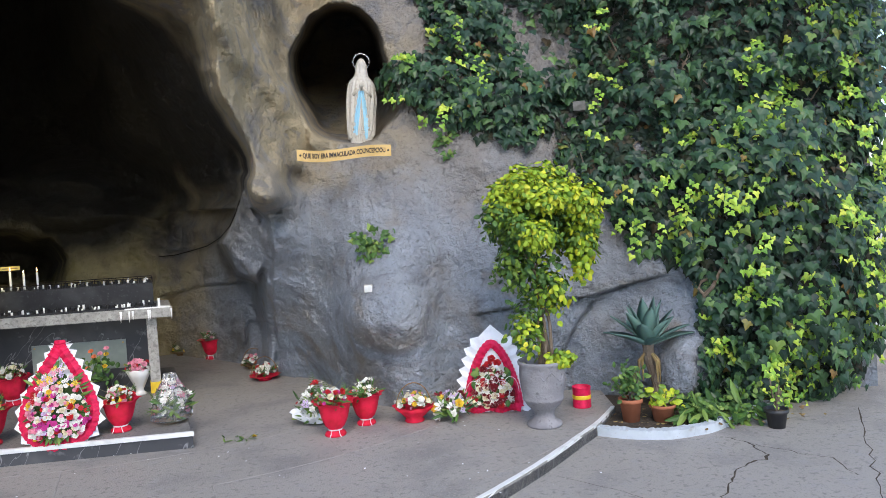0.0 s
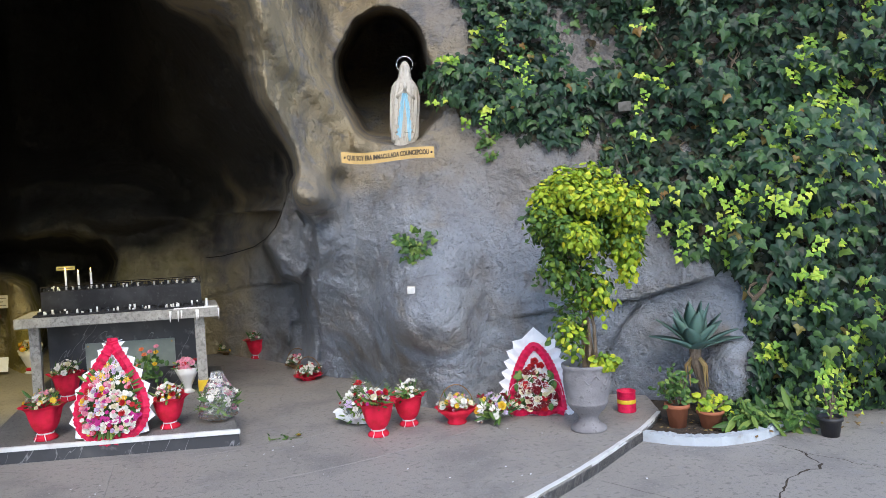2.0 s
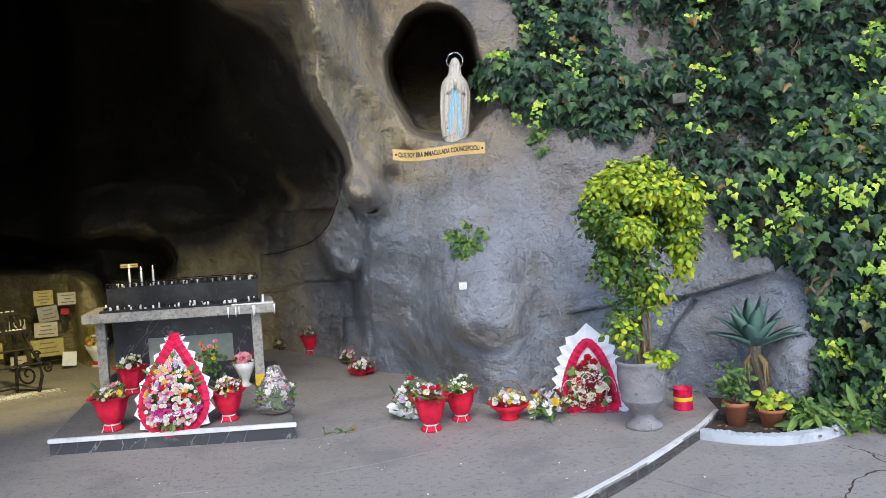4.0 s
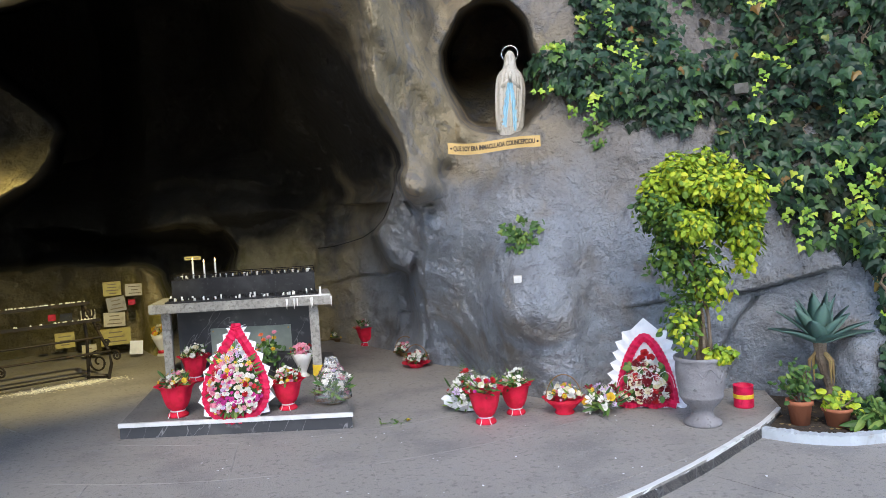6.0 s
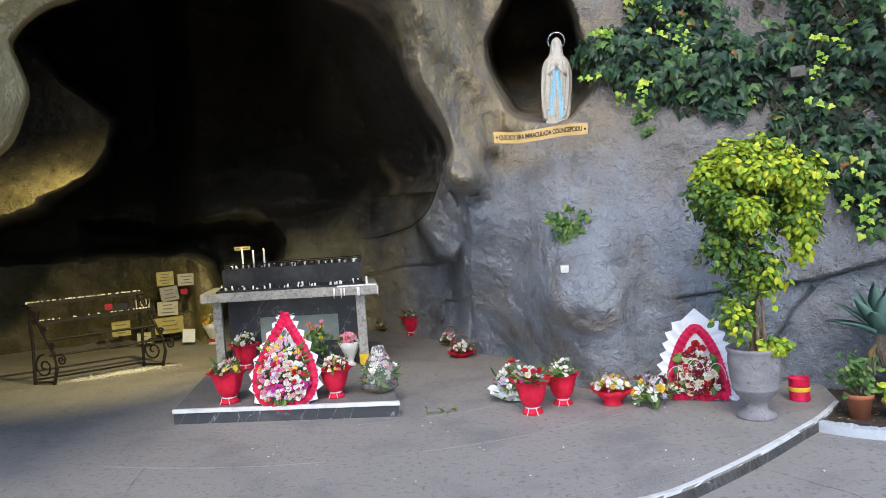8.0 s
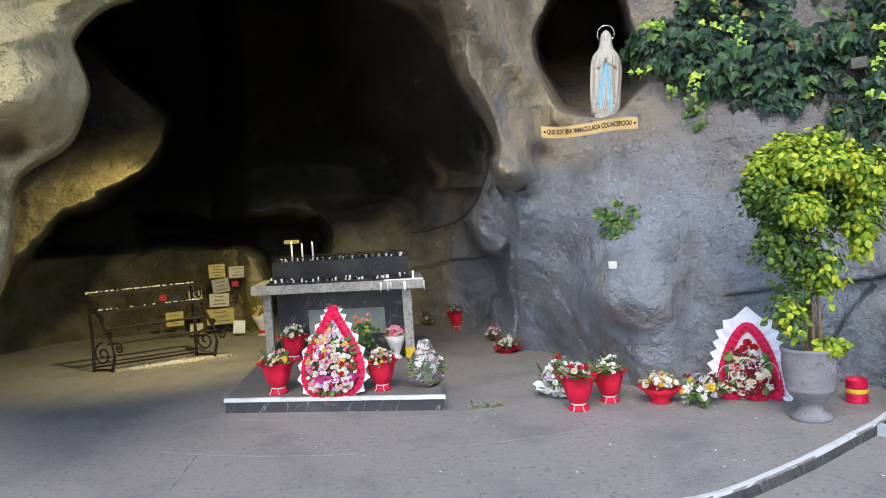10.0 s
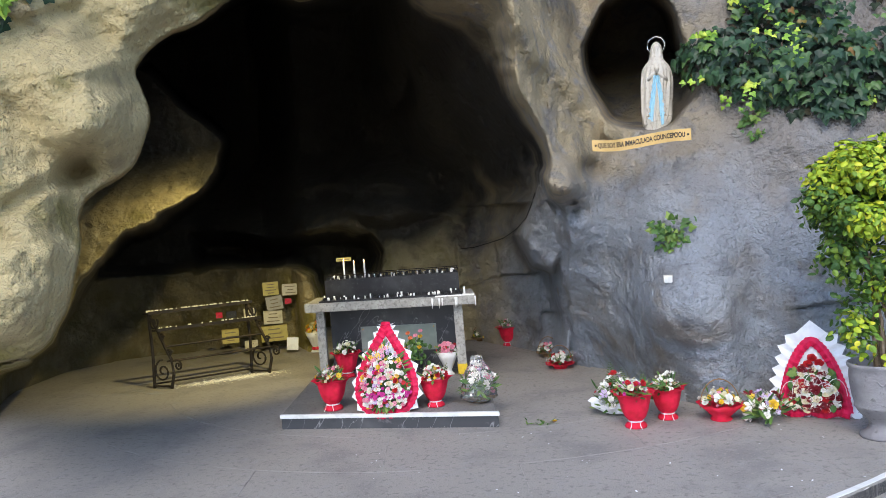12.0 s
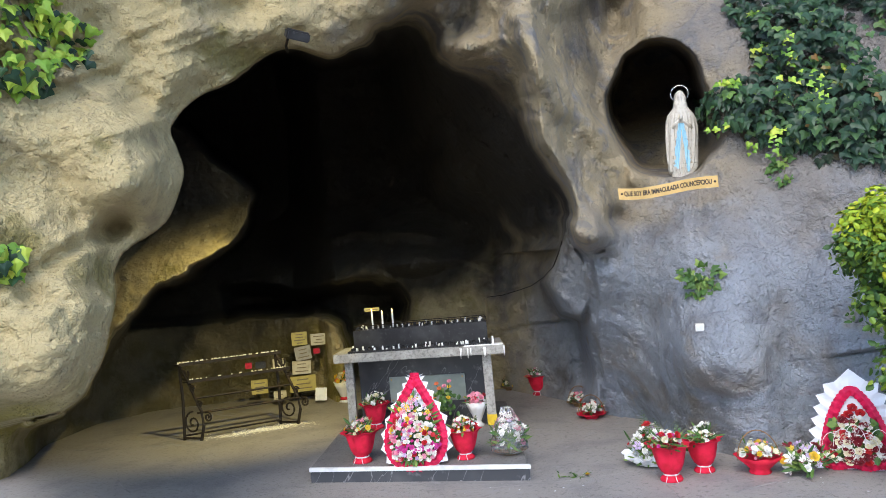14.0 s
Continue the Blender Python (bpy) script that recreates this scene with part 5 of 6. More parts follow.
def build_white_wreath(x, y, z):
    t = thing("funeral_wreath", x, y, z, "arched wreath with white pleated paper, red ruffle and roses", "wreath", "wreaths", -14)
    tilt = Matrix.Rotation(radians(-14), 4, "X")
    holder = []

    def arch(w, h, n, z0):
        out = []
        for i in range(n + 1):
            s = i / n
            if s < 0.5:
                k = s / 0.5
            else:
                k = (1 - s) / 0.5
            sx = -1 if s < 0.5 else 1
            ang = k * math.pi / 2
            out.append(Vector((sx * w * (1 - k ** 1.5) ** 0.72, 0, z0 + h * (0.75 * k + 0.25 * math.sin(ang)))))
        return out

    outer = arch(0.235, 0.6, 30, 0.05)
    sheet = arch(0.225, 0.58, 30, 0.04)
    mid = Vector((0, 0, 0.25))
    depth = [(0.105 if i % 2 else 0.055) + 0.05 * math.sin(math.pi * i / 30) + 0.006 * math.sin(i * 5.3) for i in range(31)]
    holder.append(part("paper_collar", zigzag_sheet(sheet, 0.03, depth, 0.03, mid), WHITE_PAPER, t, "white pleated paper collar"))
    foot = [Vector((-0.3 + 0.62 * i / 18, 0, 0.05)) for i in range(19)]
    holder.append(part("paper_collar", zigzag_sheet(foot, 0.0, [0.06 if i % 2 else 0.035 for i in range(19)], 0.0, Vector((0, 0, 2))), WHITE_PAPER, t, "white pleated paper skirt"))
    fill = bmesh.new()
    loop = arch(0.2, 0.54, 24, 0.05)
    ring = [[fill.verts.new((p.x, y, p.z)) for p in loop] for y in (0.03, 0.036)]
    fill.faces.new(ring[0])
    fill.faces.new(ring[1][::-1])
    for i in range(len(loop)):
        j = (i + 1) % len(loop)
        fill.faces.new((ring[0][i], ring[0][j], ring[1][j], ring[1][i]))
    holder.append(part("backing", fill, WHITE_PAPER, t))
    band = arch(0.225, 0.56, 90, 0.04)
    holder.append(part("ruffle", sweep_band(band, 0.074, 0.015, 0.011, 1.45, 0.0), CRIMSON, t, "red ruffled ribbon"))
    base = [Vector((-0.24 + 0.48 * i / 50, 0, 0.035 + 0.01 * math.cos(i * 0.3))) for i in range(51)]
    holder.append(part("ruffle", sweep_band(base, 0.065, 0.014, 0.011, 1.5, -0.03), CRIMSON, t, "red ruffled ribbon"))
    g = random.Random(5)
    count = 0
    while count < 170:
        px, pz = g.uniform(-0.18, 0.18), g.uniform(0.05, 0.4)
        if abs(px) > 0.19 - 0.34 * max(0, pz - 0.1):
            continue
        col = g.choice(["white", "white", "white", "white", "cream", "dark_red", "dark_red", "red"])
        holder.append(put_flower(t, "tuft" if col == "white" else "rose", col, (px, -0.03 - 0.1 * (1 - (px / 0.25) ** 2) * max(0, 1 - abs(pz - 0.2) / 0.3), pz), (px, -1, 0.3 + g.uniform(-0.3, 0.3)), (0.02 if col == "white" else 0.027) * g.uniform(0.7, 1.2)))
        count += 1
    for px, pz in ((0.0, 0.46), (-0.03, 0.41), (0.05, 0.42)):
        holder.append(put_flower(t, "rose", "red", (px, -0.04, pz), (px, -1, 0.5), 0.036))
    at, face, tip, s = [], [], [], []
    for i in range(130):
        a = g.uniform(0, 6.28)
        at.append((g.uniform(-0.16, 0.16), g.uniform(-0.1, -0.02), g.uniform(0.08, 0.36)))
        face.append((g.uniform(-0.5, 0.5), -1, g.uniform(-0.2, 0.6)))
        tip.append((math.cos(a), -0.6, math.sin(a)))
        s.append(g.uniform(0.04, 0.08))
    holder.append(tagged(part("greenery", leaves("greenery", OVAL_LEAF, at, face, tip, s, GREEN), GREEN, t), kind="stuff"))
    for k in range(5):
        x0 = -0.16 + 0.08 * k
        loop = [(x0 + 0.07 * math.cos(math.pi * i / 10), -0.12, 0.14 + 0.03 * (k % 3) + 0.13 * math.sin(math.pi * i / 10)) for i in range(11)]
        holder.append(part("twig_loop", tube(bmesh.new(), loop, 0.0022, 5), WHITE_RIBBON, t))
    for o in holder:
        o.matrix_basis = tilt @ o.matrix_basis


build_red_wreath(0.43, -1.47, 0.12)
build_white_wreath(3.94, -1.3, 0.0)

# ---------------------------------------------------------------- vases and bouquets before the rock
felt_vase(2.57, -1.51, 0, ["white", "white", "cream", "red", "magenta"], "red felt-wrapped vase with white and red flowers", 1.04)
felt_vase(2.83, -1.27, 0, ["white", "white", "white", "cream"], "red felt-wrapped vase of white flowers with a bow", 0.97, kinds=("tuft", "daisy"))
basket(3.24, -1.33, 0, ["white", "white", "cream", "yellow", "white", "pink"], "red-wrapped basket of white, yellow and orange flowers", 0.155, 0.14, 40)
felt_vase(0.84, 2.72, 0, ["white", "pink", "red", "white"], "red felt-wrapped vase standing by the cave wall", 1.0, 20)
basket(0.32, 3.25, 0, ["white", "yellow", "cream"], "small low basket of pale flowers in the cave", 0.13, 0.06, 16, BASKET)
basket(1.74, 0.97, 0, ["white", "white", "red", "white"], "low basket of white flowers in red wrapping", 0.15, 0.06, 26)
basket(1.52, 1.75, 0, ["white", "red", "pink", "white"], "low basket of red and white flowers", 0.14, 0.06, 24, BASKET)


def bouquet(x, y, z, colours, label, w, h, count, paper=True, kinds=ROUND, size=0.03, film=False, turn=0.0):
    """A laid-down bouquet, with its paper and loose greenery."""
    t = thing("bouquet", x, y, z, label, "bouquet", "bouquets", turn)
    bunch(t, (0, 0, 0.02), w, h, count, colours, size, 90, kinds, 0.11)
    if paper:
        bm = lathe(bmesh.new(), [(0.02, 0.0), (w * 0.7, 0.02), (w * 1.1, h * 0.42), (w * 1.06, h * 0.44), (w * 0.6, 0.04)], 44, ripple=0.26, waves=9)
        part("paper", bm, WHITE_PAPER, t, "crumpled white paper")
    if film:
        bm = lathe(bmesh.new(), [(w * 0.5, 0.0), (w * 1.15, 0.05), (w * 1.05, h * 0.9), (w * 0.45, h * 1.5), (w * 0.3, h * 1.75)], 16, ripple=0.2, waves=5, close=False)
        part("film", bm, FOIL, t, "clear cellophane wrapping").visible_shadow = False
        part("bowl", lathe(bmesh.new(), [(w * 0.4, 0), (w * 0.75, 0.03), (w * 0.7, 0.035), (0.01, 0.02)], 24), BASKET, t)
    return t


bouquet(2.43, -1.06, 0, ["white", "white", "white", "red", "lilac"], "loose bouquet of white flowers in crumpled white paper", 0.2, 0.24, 34, True, ("tuft", "daisy", "lily"))
bouquet(3.57, -1.4, 0, ["white", "lilac", "white", "dark_red", "cream", "yellow"], "loose bouquet of lilies laid on the floor", 0.16, 0.17, 26, False, ("lily", "lily", "rose", "tuft"), 0.034)
fern = thing("fern_spray", 2.5, -0.95, 0, "tall green fern sprays behind the vases", "fern")
for k in range(5):
    a0 = rng.uniform(-0.5, 0.5)
    at = [(0.1 * k - 0.15 + a0 * 0.25 * s, 0.0, 0.08 + 0.36 * s * (1 - 0.1 * k)) for s in [i / 16 for i in range(17)] for _ in (0, 1)]
    tips = [(1 if i % 2 else -1, -0.3, 0.5) for i in range(len(at))]
    tagged(part("frond", leaves("frond", LONG_LEAF, at, [(0.1, -1, 0.4)] * len(at), tips, [0.07 * (1.1 - i / len(at)) for i in range(len(at))], GREEN), GREEN, fern))

# on the altar's platform
felt_vase(-0.16, -1.28, 0.128, ["white", "yellow", "cream", "pink"], "red felt-wrapped vase on the altar platform", 1.06)
felt_vase(-0.62, 0.2, 0.128, ["white", "cream", "white"], "red felt-wrapped vase beside the altar leg", 1.05)
felt_vase(0.82, -1.22, 0.128, ["white", "white", "cream", "pink", "yellow", "red"], "red felt-wrapped vase overflowing with mixed flowers", 0.96, 54)
bouquet(1.2, -1.1, 0.128, ["lilac", "white", "pink", "white"], "dried bouquet under clear cellophane in a basket", 0.15, 0.24, 36, False, ("lily", "tuft", "daisy"), 0.028, True)


def glazed_vase(x, y, z, colours, label, scale=1.0):
    t = thing("flower_vase", x, y, z, label, "flower vase", "white vases")
    k = scale
    part("vase", lathe(bmesh.new(), [(r * k, h * k) for r, h in ((0.06, 0), (0.065, 0.012), (0.04, 0.03), (0.032, 0.05), (0.05, 0.09), (0.085, 0.17), (0.115, 0.25), (0.108, 0.248), (0.08, 0.17), (0.01, 0.12))], 32, ripple=0.06, waves=8), GLAZE, t, smooth=True)
    bunch(t, (0, 0, 0.2 * k), 0.1 * k, 0.12 * k, 28, colours, 0.03 * k, 50)
    return t


glazed_vase(0.6, 0.15, 0.128, ["pink", "white", "pink", "cream", "red"], "white fluted vase with pink and white flowers", 1.05)
g1 = glazed_vase(-2.25, 2.84, 0, ["yellow", "cream", "orange"], "white fluted vase with dried yellow flowers by the cave wall", 1.3)
part("bow", lathe(bmesh.new(), [(0.06, 0.0), (0.066, 0.02), (0.05, 0.05)], 14, (0, 0, 0.04)), RED_SATIN, g1, "red satin bow")
rose = thing("potted_rose", 0.2, 0.22, 0.128, "small potted rose with orange-red blooms before the plaque", "rose")
part("pot", lathe(bmesh.new(), [(0.07, 0), (0.1, 0.16), (0.11, 0.17), (0.1, 0.17), (0.02, 0.15)], 20), BLACK_PLASTIC, rose)
for i in range(8):
    a = rng.uniform(0, 6.28)
    q = Vector((0.1 * math.cos(a), 0.06 * math.sin(a) - 0.05, rng.uniform(0.3, 0.5)))
    part("stem", tube(bmesh.new(), [(0, 0, 0.15), q * 0.6, q], 0.004, 5), GREEN, rose)
    put_flower(rose, "rose", rng.choice(["orange", "pink", "yellow", "yellow"]), q, (q.x, -0.6, 0.8), 0.027)
n = 60
tagged(part("greenery", leaves("greenery", OVAL_LEAF, [(rng.gauss(0, 0.07), rng.gauss(-0.03, 0.04), rng.uniform(0.15, 0.42)) for _ in range(n)], [(rng.gauss(0, 0.5), -1, 0.5) for _ in range(n)],
                            [(rng.gauss(0, 1), -0.3, rng.gauss(0, 0.6)) for _ in range(n)], [rng.uniform(0.04, 0.075) for _ in range(n)], GREEN), GREEN, rose), kind="stuff")

# ---------------------------------------------------------------- the altar's plaque and candles
plq = thing("altar_plaque", 0, 0, 0, "blank greenish slate plaque fixed to the altar", "plaque")
slate = part("plate", skew(box(bmesh.new(), -0.4, 0.475, 0.36, 0.53, 0.497, 0.66, 0.003)), STONE_GREEN, plq)
for px, pz in ((-0.37, 0.39), (-0.37, 0.63), (0.5, 0.39), (0.5, 0.63)):
    part("screw", skew(box(bmesh.new(), px - 0.008, 0.468, pz - 0.008, px + 0.008, 0.476, pz + 0.008)), BRASS, slate)
tape = thing("tape_wrap", 0, 0, 0, "yellow tape round the foot of the altar leg", "tape")
part("band", skew(box(bmesh.new(), 0.745, 0.112, 0.135, 0.855, 0.228, 0.25, 0.004)), YELLOW, tape)

rack = thing("candle_rack", 0, 0, 1.01, "sooty black steel candle rack on the altar", "candle rack")
low_tray = part("lower_tray", skew(box(bmesh.new(), -0.82, 0.03, 0, 0.86, 0.3, 0.02, 0.003)), STEEL_DARK, rack)
top_box = part("upper_box", skew(box(bmesh.new(), -0.78, 0.3, 0, 0.84, 0.75, 0.235, 0.006)), STEEL_DARK, rack)
for zz, yy, x0, x1 in ((0.285, 0.33, -0.78, 0.84), (0.285, 0.72, -0.78, 0.84)):
    rail = part("rail", skew(tube(bmesh.new(), [(x0, yy, zz), (x1, yy, zz)], 0.005, 6)), IRON, rack)
    for i in range(12):
        px = x0 + (x1 - x0) * i / 11
        part("rail_pin", skew(tube(bmesh.new(), [(px, yy, 0.235), (px, yy, zz)], 0.004, 5)), IRON, rail)


def cup(bm, x, y, z, r, h):
    return lathe(bm, [(r * 0.8, 0), (r, h), (r * 0.85, h), (r * 0.7, h * 0.3), (0.001, h * 0.25)], 10, (x, y, z))


g = random.Random(3)
for rows, z in (((0.08, 0.15, 0.22), 0.02), ((0.4, 0.52, 0.64), 0.235)):
    for yy in rows:
        for i in range(20):
            px = -0.76 + 1.56 * i / 19 + g.uniform(-0.012, 0.012)
            part("candle_cup", skew(cup(bmesh.new(), px, yy, z, 0.016, 0.03)), STEEL_DARK, low_tray if z < 0.1 else top_box)


def candle(x, y, z, h, r=0.011, lit=False, label="burnt-down white candle stub on the rack", group="candle stubs"):
    t = thing("candle", x, y, z, label, "candle", group)
    body = part("wax", lathe(bmesh.new(), [(r * 1.1, 0), (r, h * 0.3), (r * 0.97, h), (r * 0.6, h * 0.97), (0.001, h * 0.93)], 10), WAX_WHITE, t, smooth=True)
    part("wick", tube(bmesh.new(), [(0, 0, h * 0.9), (0.001, 0, h + 0.012)], 0.0012, 5), BLACK, body)
    if lit:
        part("flame", lathe(bmesh.new(), [(0.002, 0), (0.006, 0.008), (0.005, 0.018), (0.0005, 0.036)], 10, (0, 0, h + 0.006)), FLAME, body, smooth=True)
    return t


for i in range(70):
    row = g.choice((0, 0, 1))
    px = g.uniform(-0.78, 0.84)
    yy = g.choice((0.06, 0.11, 0.18)) if row == 0 else g.choice((0.4, 0.52))
    candle(px - 0.27 * yy, yy, 1.03 if row == 0 else 1.245, g.uniform(0.015, 0.055), g.uniform(0.006, 0.012))
for px, hh, lit in ((-0.55, 0.2, True), (-0.42, 0.17, True), (-0.29, 0.18, True)):
    candle(px - 0.27 * 0.5, 0.5, 1.245, hh, 0.011, lit, "tall lit white candle on the rack", "tall candles")
bar = thing("small_sign", -0.69, 0.52, 1.475, "narrow yellow sign plate behind the candles", "sign")
sign = part("plate", box(bmesh.new(), -0.095, 0, -0.02, 0.095, 0.008, 0.022, 0.002), PLATE_YELLOW, bar)
part("lettering_bar", box(bmesh.new(), -0.075, -0.003, -0.006, 0.075, 0.0, 0.006), BARS, sign)
part("post", box(bmesh.new(), -0.008, 0.008, -0.2, 0.008, 0.016, 0.0), IRON, bar)
candle(0.87, 0.05, 1.01, 0.09, 0.012, False, "white candle stub on the slab corner")
drip = thing("wax_drips", 0, 0, 0, "white wax drips hanging from the slab edge", "wax")
for i in range(8):
    px = g.choice((0.5, 0.56, 0.62, 0.8, 0.9, 0.97)) + g.uniform(-0.03, 0.03)
    ln = g.uniform(0.0, 0.05)
    part("drip", tube(bmesh.new(), [(px, -0.004, 0.995), (px, -0.007, 0.96 - ln * 0.4), (px, -0.006, 0.93 - ln)], [0.01, 0.007, 0.002], 6), WAX_WHITE, drip)
part("pool", skew(box(bmesh.new(), 0.55, 0.005, 1.0, 0.99, 0.14, 1.018, 0.006)), WAX_WHITE, drip)

# ---------------------------------------------------------------- the wrought-iron candle stand
def scroll_line(cx, cz, r, turns, start, sgn=1, n=26):
    return [(cx + r * (1 - 0.85 * i / n) * math.cos(start + sgn * 2 * math.pi * turns * i / n), 0, cz + r * (1 - 0.85 * i / n) * math.sin(start + sgn * 2 * math.pi * turns * i / n)) for i in range(n + 1)]


def build_stand():
    a, b = Vector((-3.42, 0.46, 0)), Vector((-2.5, 1.3, 0))
    d = (b - a).normalized()
    t = thing("candle_stand", *a, "black wrought-iron tiered candle stand with scrolls and wax", "candle stand", turn=math.degrees(math.atan2(d.y, d.x)))
    ln = (b - a).length
    front = Vector((0, -1, 0))
    tiers = [(0.0, 0.98), (0.14, 0.76), (0.25, 0.54), (0.36, 0.36)]  # how far forward, how high
    for x in (0.0, ln):
        bar = lambda pts: [(x, -p, z) for p, z in pts]
        part("end_frame", tube(bmesh.new(), bar([(0.0, 0.0), (0.02, 0.5), (0.0, 0.82), (0.0, 0.98)]), 0.016, 8), IRON, t)
        part("end_frame", tube(bmesh.new(), bar([(0.02, 0.94), (0.14, 0.74), (0.25, 0.52), (0.33, 0.38), (0.36, 0.2), (0.3, 0.0)]), 0.016, 8), IRON, t)
        part("foot_bar", tube(bmesh.new(), bar([(0.0, 0.03), (0.31, 0.03)]), 0.014, 8), IRON, t)
        for cp, cz, r, st, sg in ((0.17, 0.22, 0.15, 1.5, 1), (0.07, 0.85, 0.09, 0.5, -1), (0.2, 0.66, 0.05, 0.2, 1), (0.31, 0.46, 0.05, 0.2, 1), (0.44, 0.3, 0.07, 2.2, -1)):
            s = scroll_line(cp, cz, r, 1.5, st, sg)
            part("scroll", tube(bmesh.new(), [(x, -p, z) for p, _, z in s], 0.011, 6), IRON, t)
    g = random.Random(9)
    for k, (p, z) in enumerate(tiers):
        bm = bmesh.new()
        if k < 2:
            box(bm, -0.04, -p - 0.05, z - 0.02, ln + 0.04, -p + 0.05, z, 0.004)
            box(bm, -0.04, -p - 0.055, z - 0.025, ln + 0.04, -p - 0.05, z + 0.015)
        else:
            tube(bm, [(0, -p, z), (ln, -p, z)], 0.014, 8)
            if k == 3:
                tube(bm, [(0, -p + 0.1, z - 0.01), (ln, -p + 0.1, z - 0.01)], 0.012, 8)
        shelf = part("tray" if k < 2 else "rail", bm, IRON, t)
        if k < 2:
            bm = bmesh.new()
            for i in range(70 if k < 1 else 26):
                lathe(bm, [(0.018 * g.uniform(0.5, 1.3), 0), (0.01, g.uniform(0.008, 0.03)), (0.002, 0.03)], 6, (g.uniform(0, ln), -p + g.uniform(-0.04, 0.04) * (k < 2), z - 0.002 + 0.012 * (k == 2)))
            tagged(part("wax_crust", bm, WAX, shelf, "crust of melted wax"), kind="stuff")
    part("stretcher", tube(bmesh.new(), [(0, -0.02, 0.06), (ln, -0.02, 0.06)], 0.012, 8), IRON, t)
    v, f = [], []
    for i in range(1900):
        px, py = g.triangular(0.0, ln + 0.25, ln * 0.75), -0.27 + g.gauss(0, 0.085 if i % 3 else 0.2)
        s = g.uniform(0.003, 0.011)
        w = g.uniform(0, 6)
        n = len(v)
        v += [(px + s * math.cos(w + c), py + s * math.sin(w + c) * 1.3, 0.001) for c in (0, 2.1, 4.2)] + [(px, py, s * 0.6)]
        f += [(n, n + 1, n + 3), (n + 1, n + 2, n + 3), (n + 2, n, n + 3), (n, n + 2, n + 1)]
    crumbs = new("wax_crumbs", mesh_of("wax_crumbs", v, f, WAX))
    for ob in (*t.children_recursive, crumbs):
        for p in ob.data.vertices:
            p.co.x, p.co.y = p.co.x - 0.6 * p.co.y, 0.8 * p.co.y
    crumbs.matrix_basis = t.matrix_basis
    tagged(crumbs, "scattered pale wax crumbs on the floor under the stand", "wax", kind="stuff")


build_stand()

# ---------------------------------------------------------------- votive plates on the cave wall
def plate(az, el, w, h, material, lines, label, lean=0.0, gap=0.03):
    r = float(rock_far(np.array([az]), np.array([el]))[0]) - gap
    p = spot(az, el, min(r, 11.9))
    t = thing("votive_plaque", *p, label, "plaque", "votive plaques", az)
    base = part("plate", box(bmesh.new(), -w / 2, -0.012, -h / 2, w / 2, 0.1, h / 2, 0.003), material, t)
    base.rotation_euler = (0, radians(lean), 0)
    for i in range(lines):
        z = h * (0.5 - (i + 0.8) / (lines + 0.6))
        k = 0.36 * (0.75 + 0.25 * math.sin(i * 2.4 + az))
        part("lettering_bar", box(bmesh.new(), -w * k, -0.017, z - h * 0.035, w * k, -0.012, z + h * 0.035), BARS, base)


plate(28.82, -3.15, 0.25, 0.21, PLATE_YELLOW, 4, "yellowed votive plaque with worn lettering")
plate(27.32, -3.35, 0.26, 0.18, PLATE_CREAM, 3, "cream votive plaque with worn lettering", 1)
plate(28.62, -4.3, 0.26, 0.22, PLATE_GREY, 3, "grey tilted votive plaque with worn lettering", -6)
plate(28.82, -5.4, 0.3, 0.21, PLATE_CREAM, 3, "cream votive plaque with worn lettering", 2)
plate(28.82, -6.65, 0.42, 0.25, PLATE_YELLOW, 3, "wide ochre votive plaque with worn lettering")
plate(30.52, -4.95, 0.2, 0.17, PLATE_CREAM, 2, "small cream votive plaque beside the stand")
plate(32.12, -6.5, 0.26, 0.22, PLATE_YELLOW, 3, "ochre votive plaque behind the stand")
plate(30.62, -7.4, 0.2, 0.16, PLATE_CREAM, 2, "small cream votive plaque low on the wall")
plate(27.57, -4.25, 0.1, 0.08, RED_SATIN, 0, "tiny red plate on the cave wall")
plate(32.82, -4.8, 0.1, 0.09, RED_SATIN, 0, "tiny red plate behind the stand")
plate(31.92, -4.85, 0.16, 0.1, STEEL_DARK, 0, "small dark plate behind the stand")
card = thing("paper_card", *spot(27.5, -7.6, 11.5), "white paper card leaning at the wall foot", "card", turn=27)
part("sheet", box(bmesh.new(), -0.09, -0.004, -0.1, 0.09, 0.004, 0.1), WHITE_PAPER, card).rotation_euler = (-0.25, 0.1, 0)

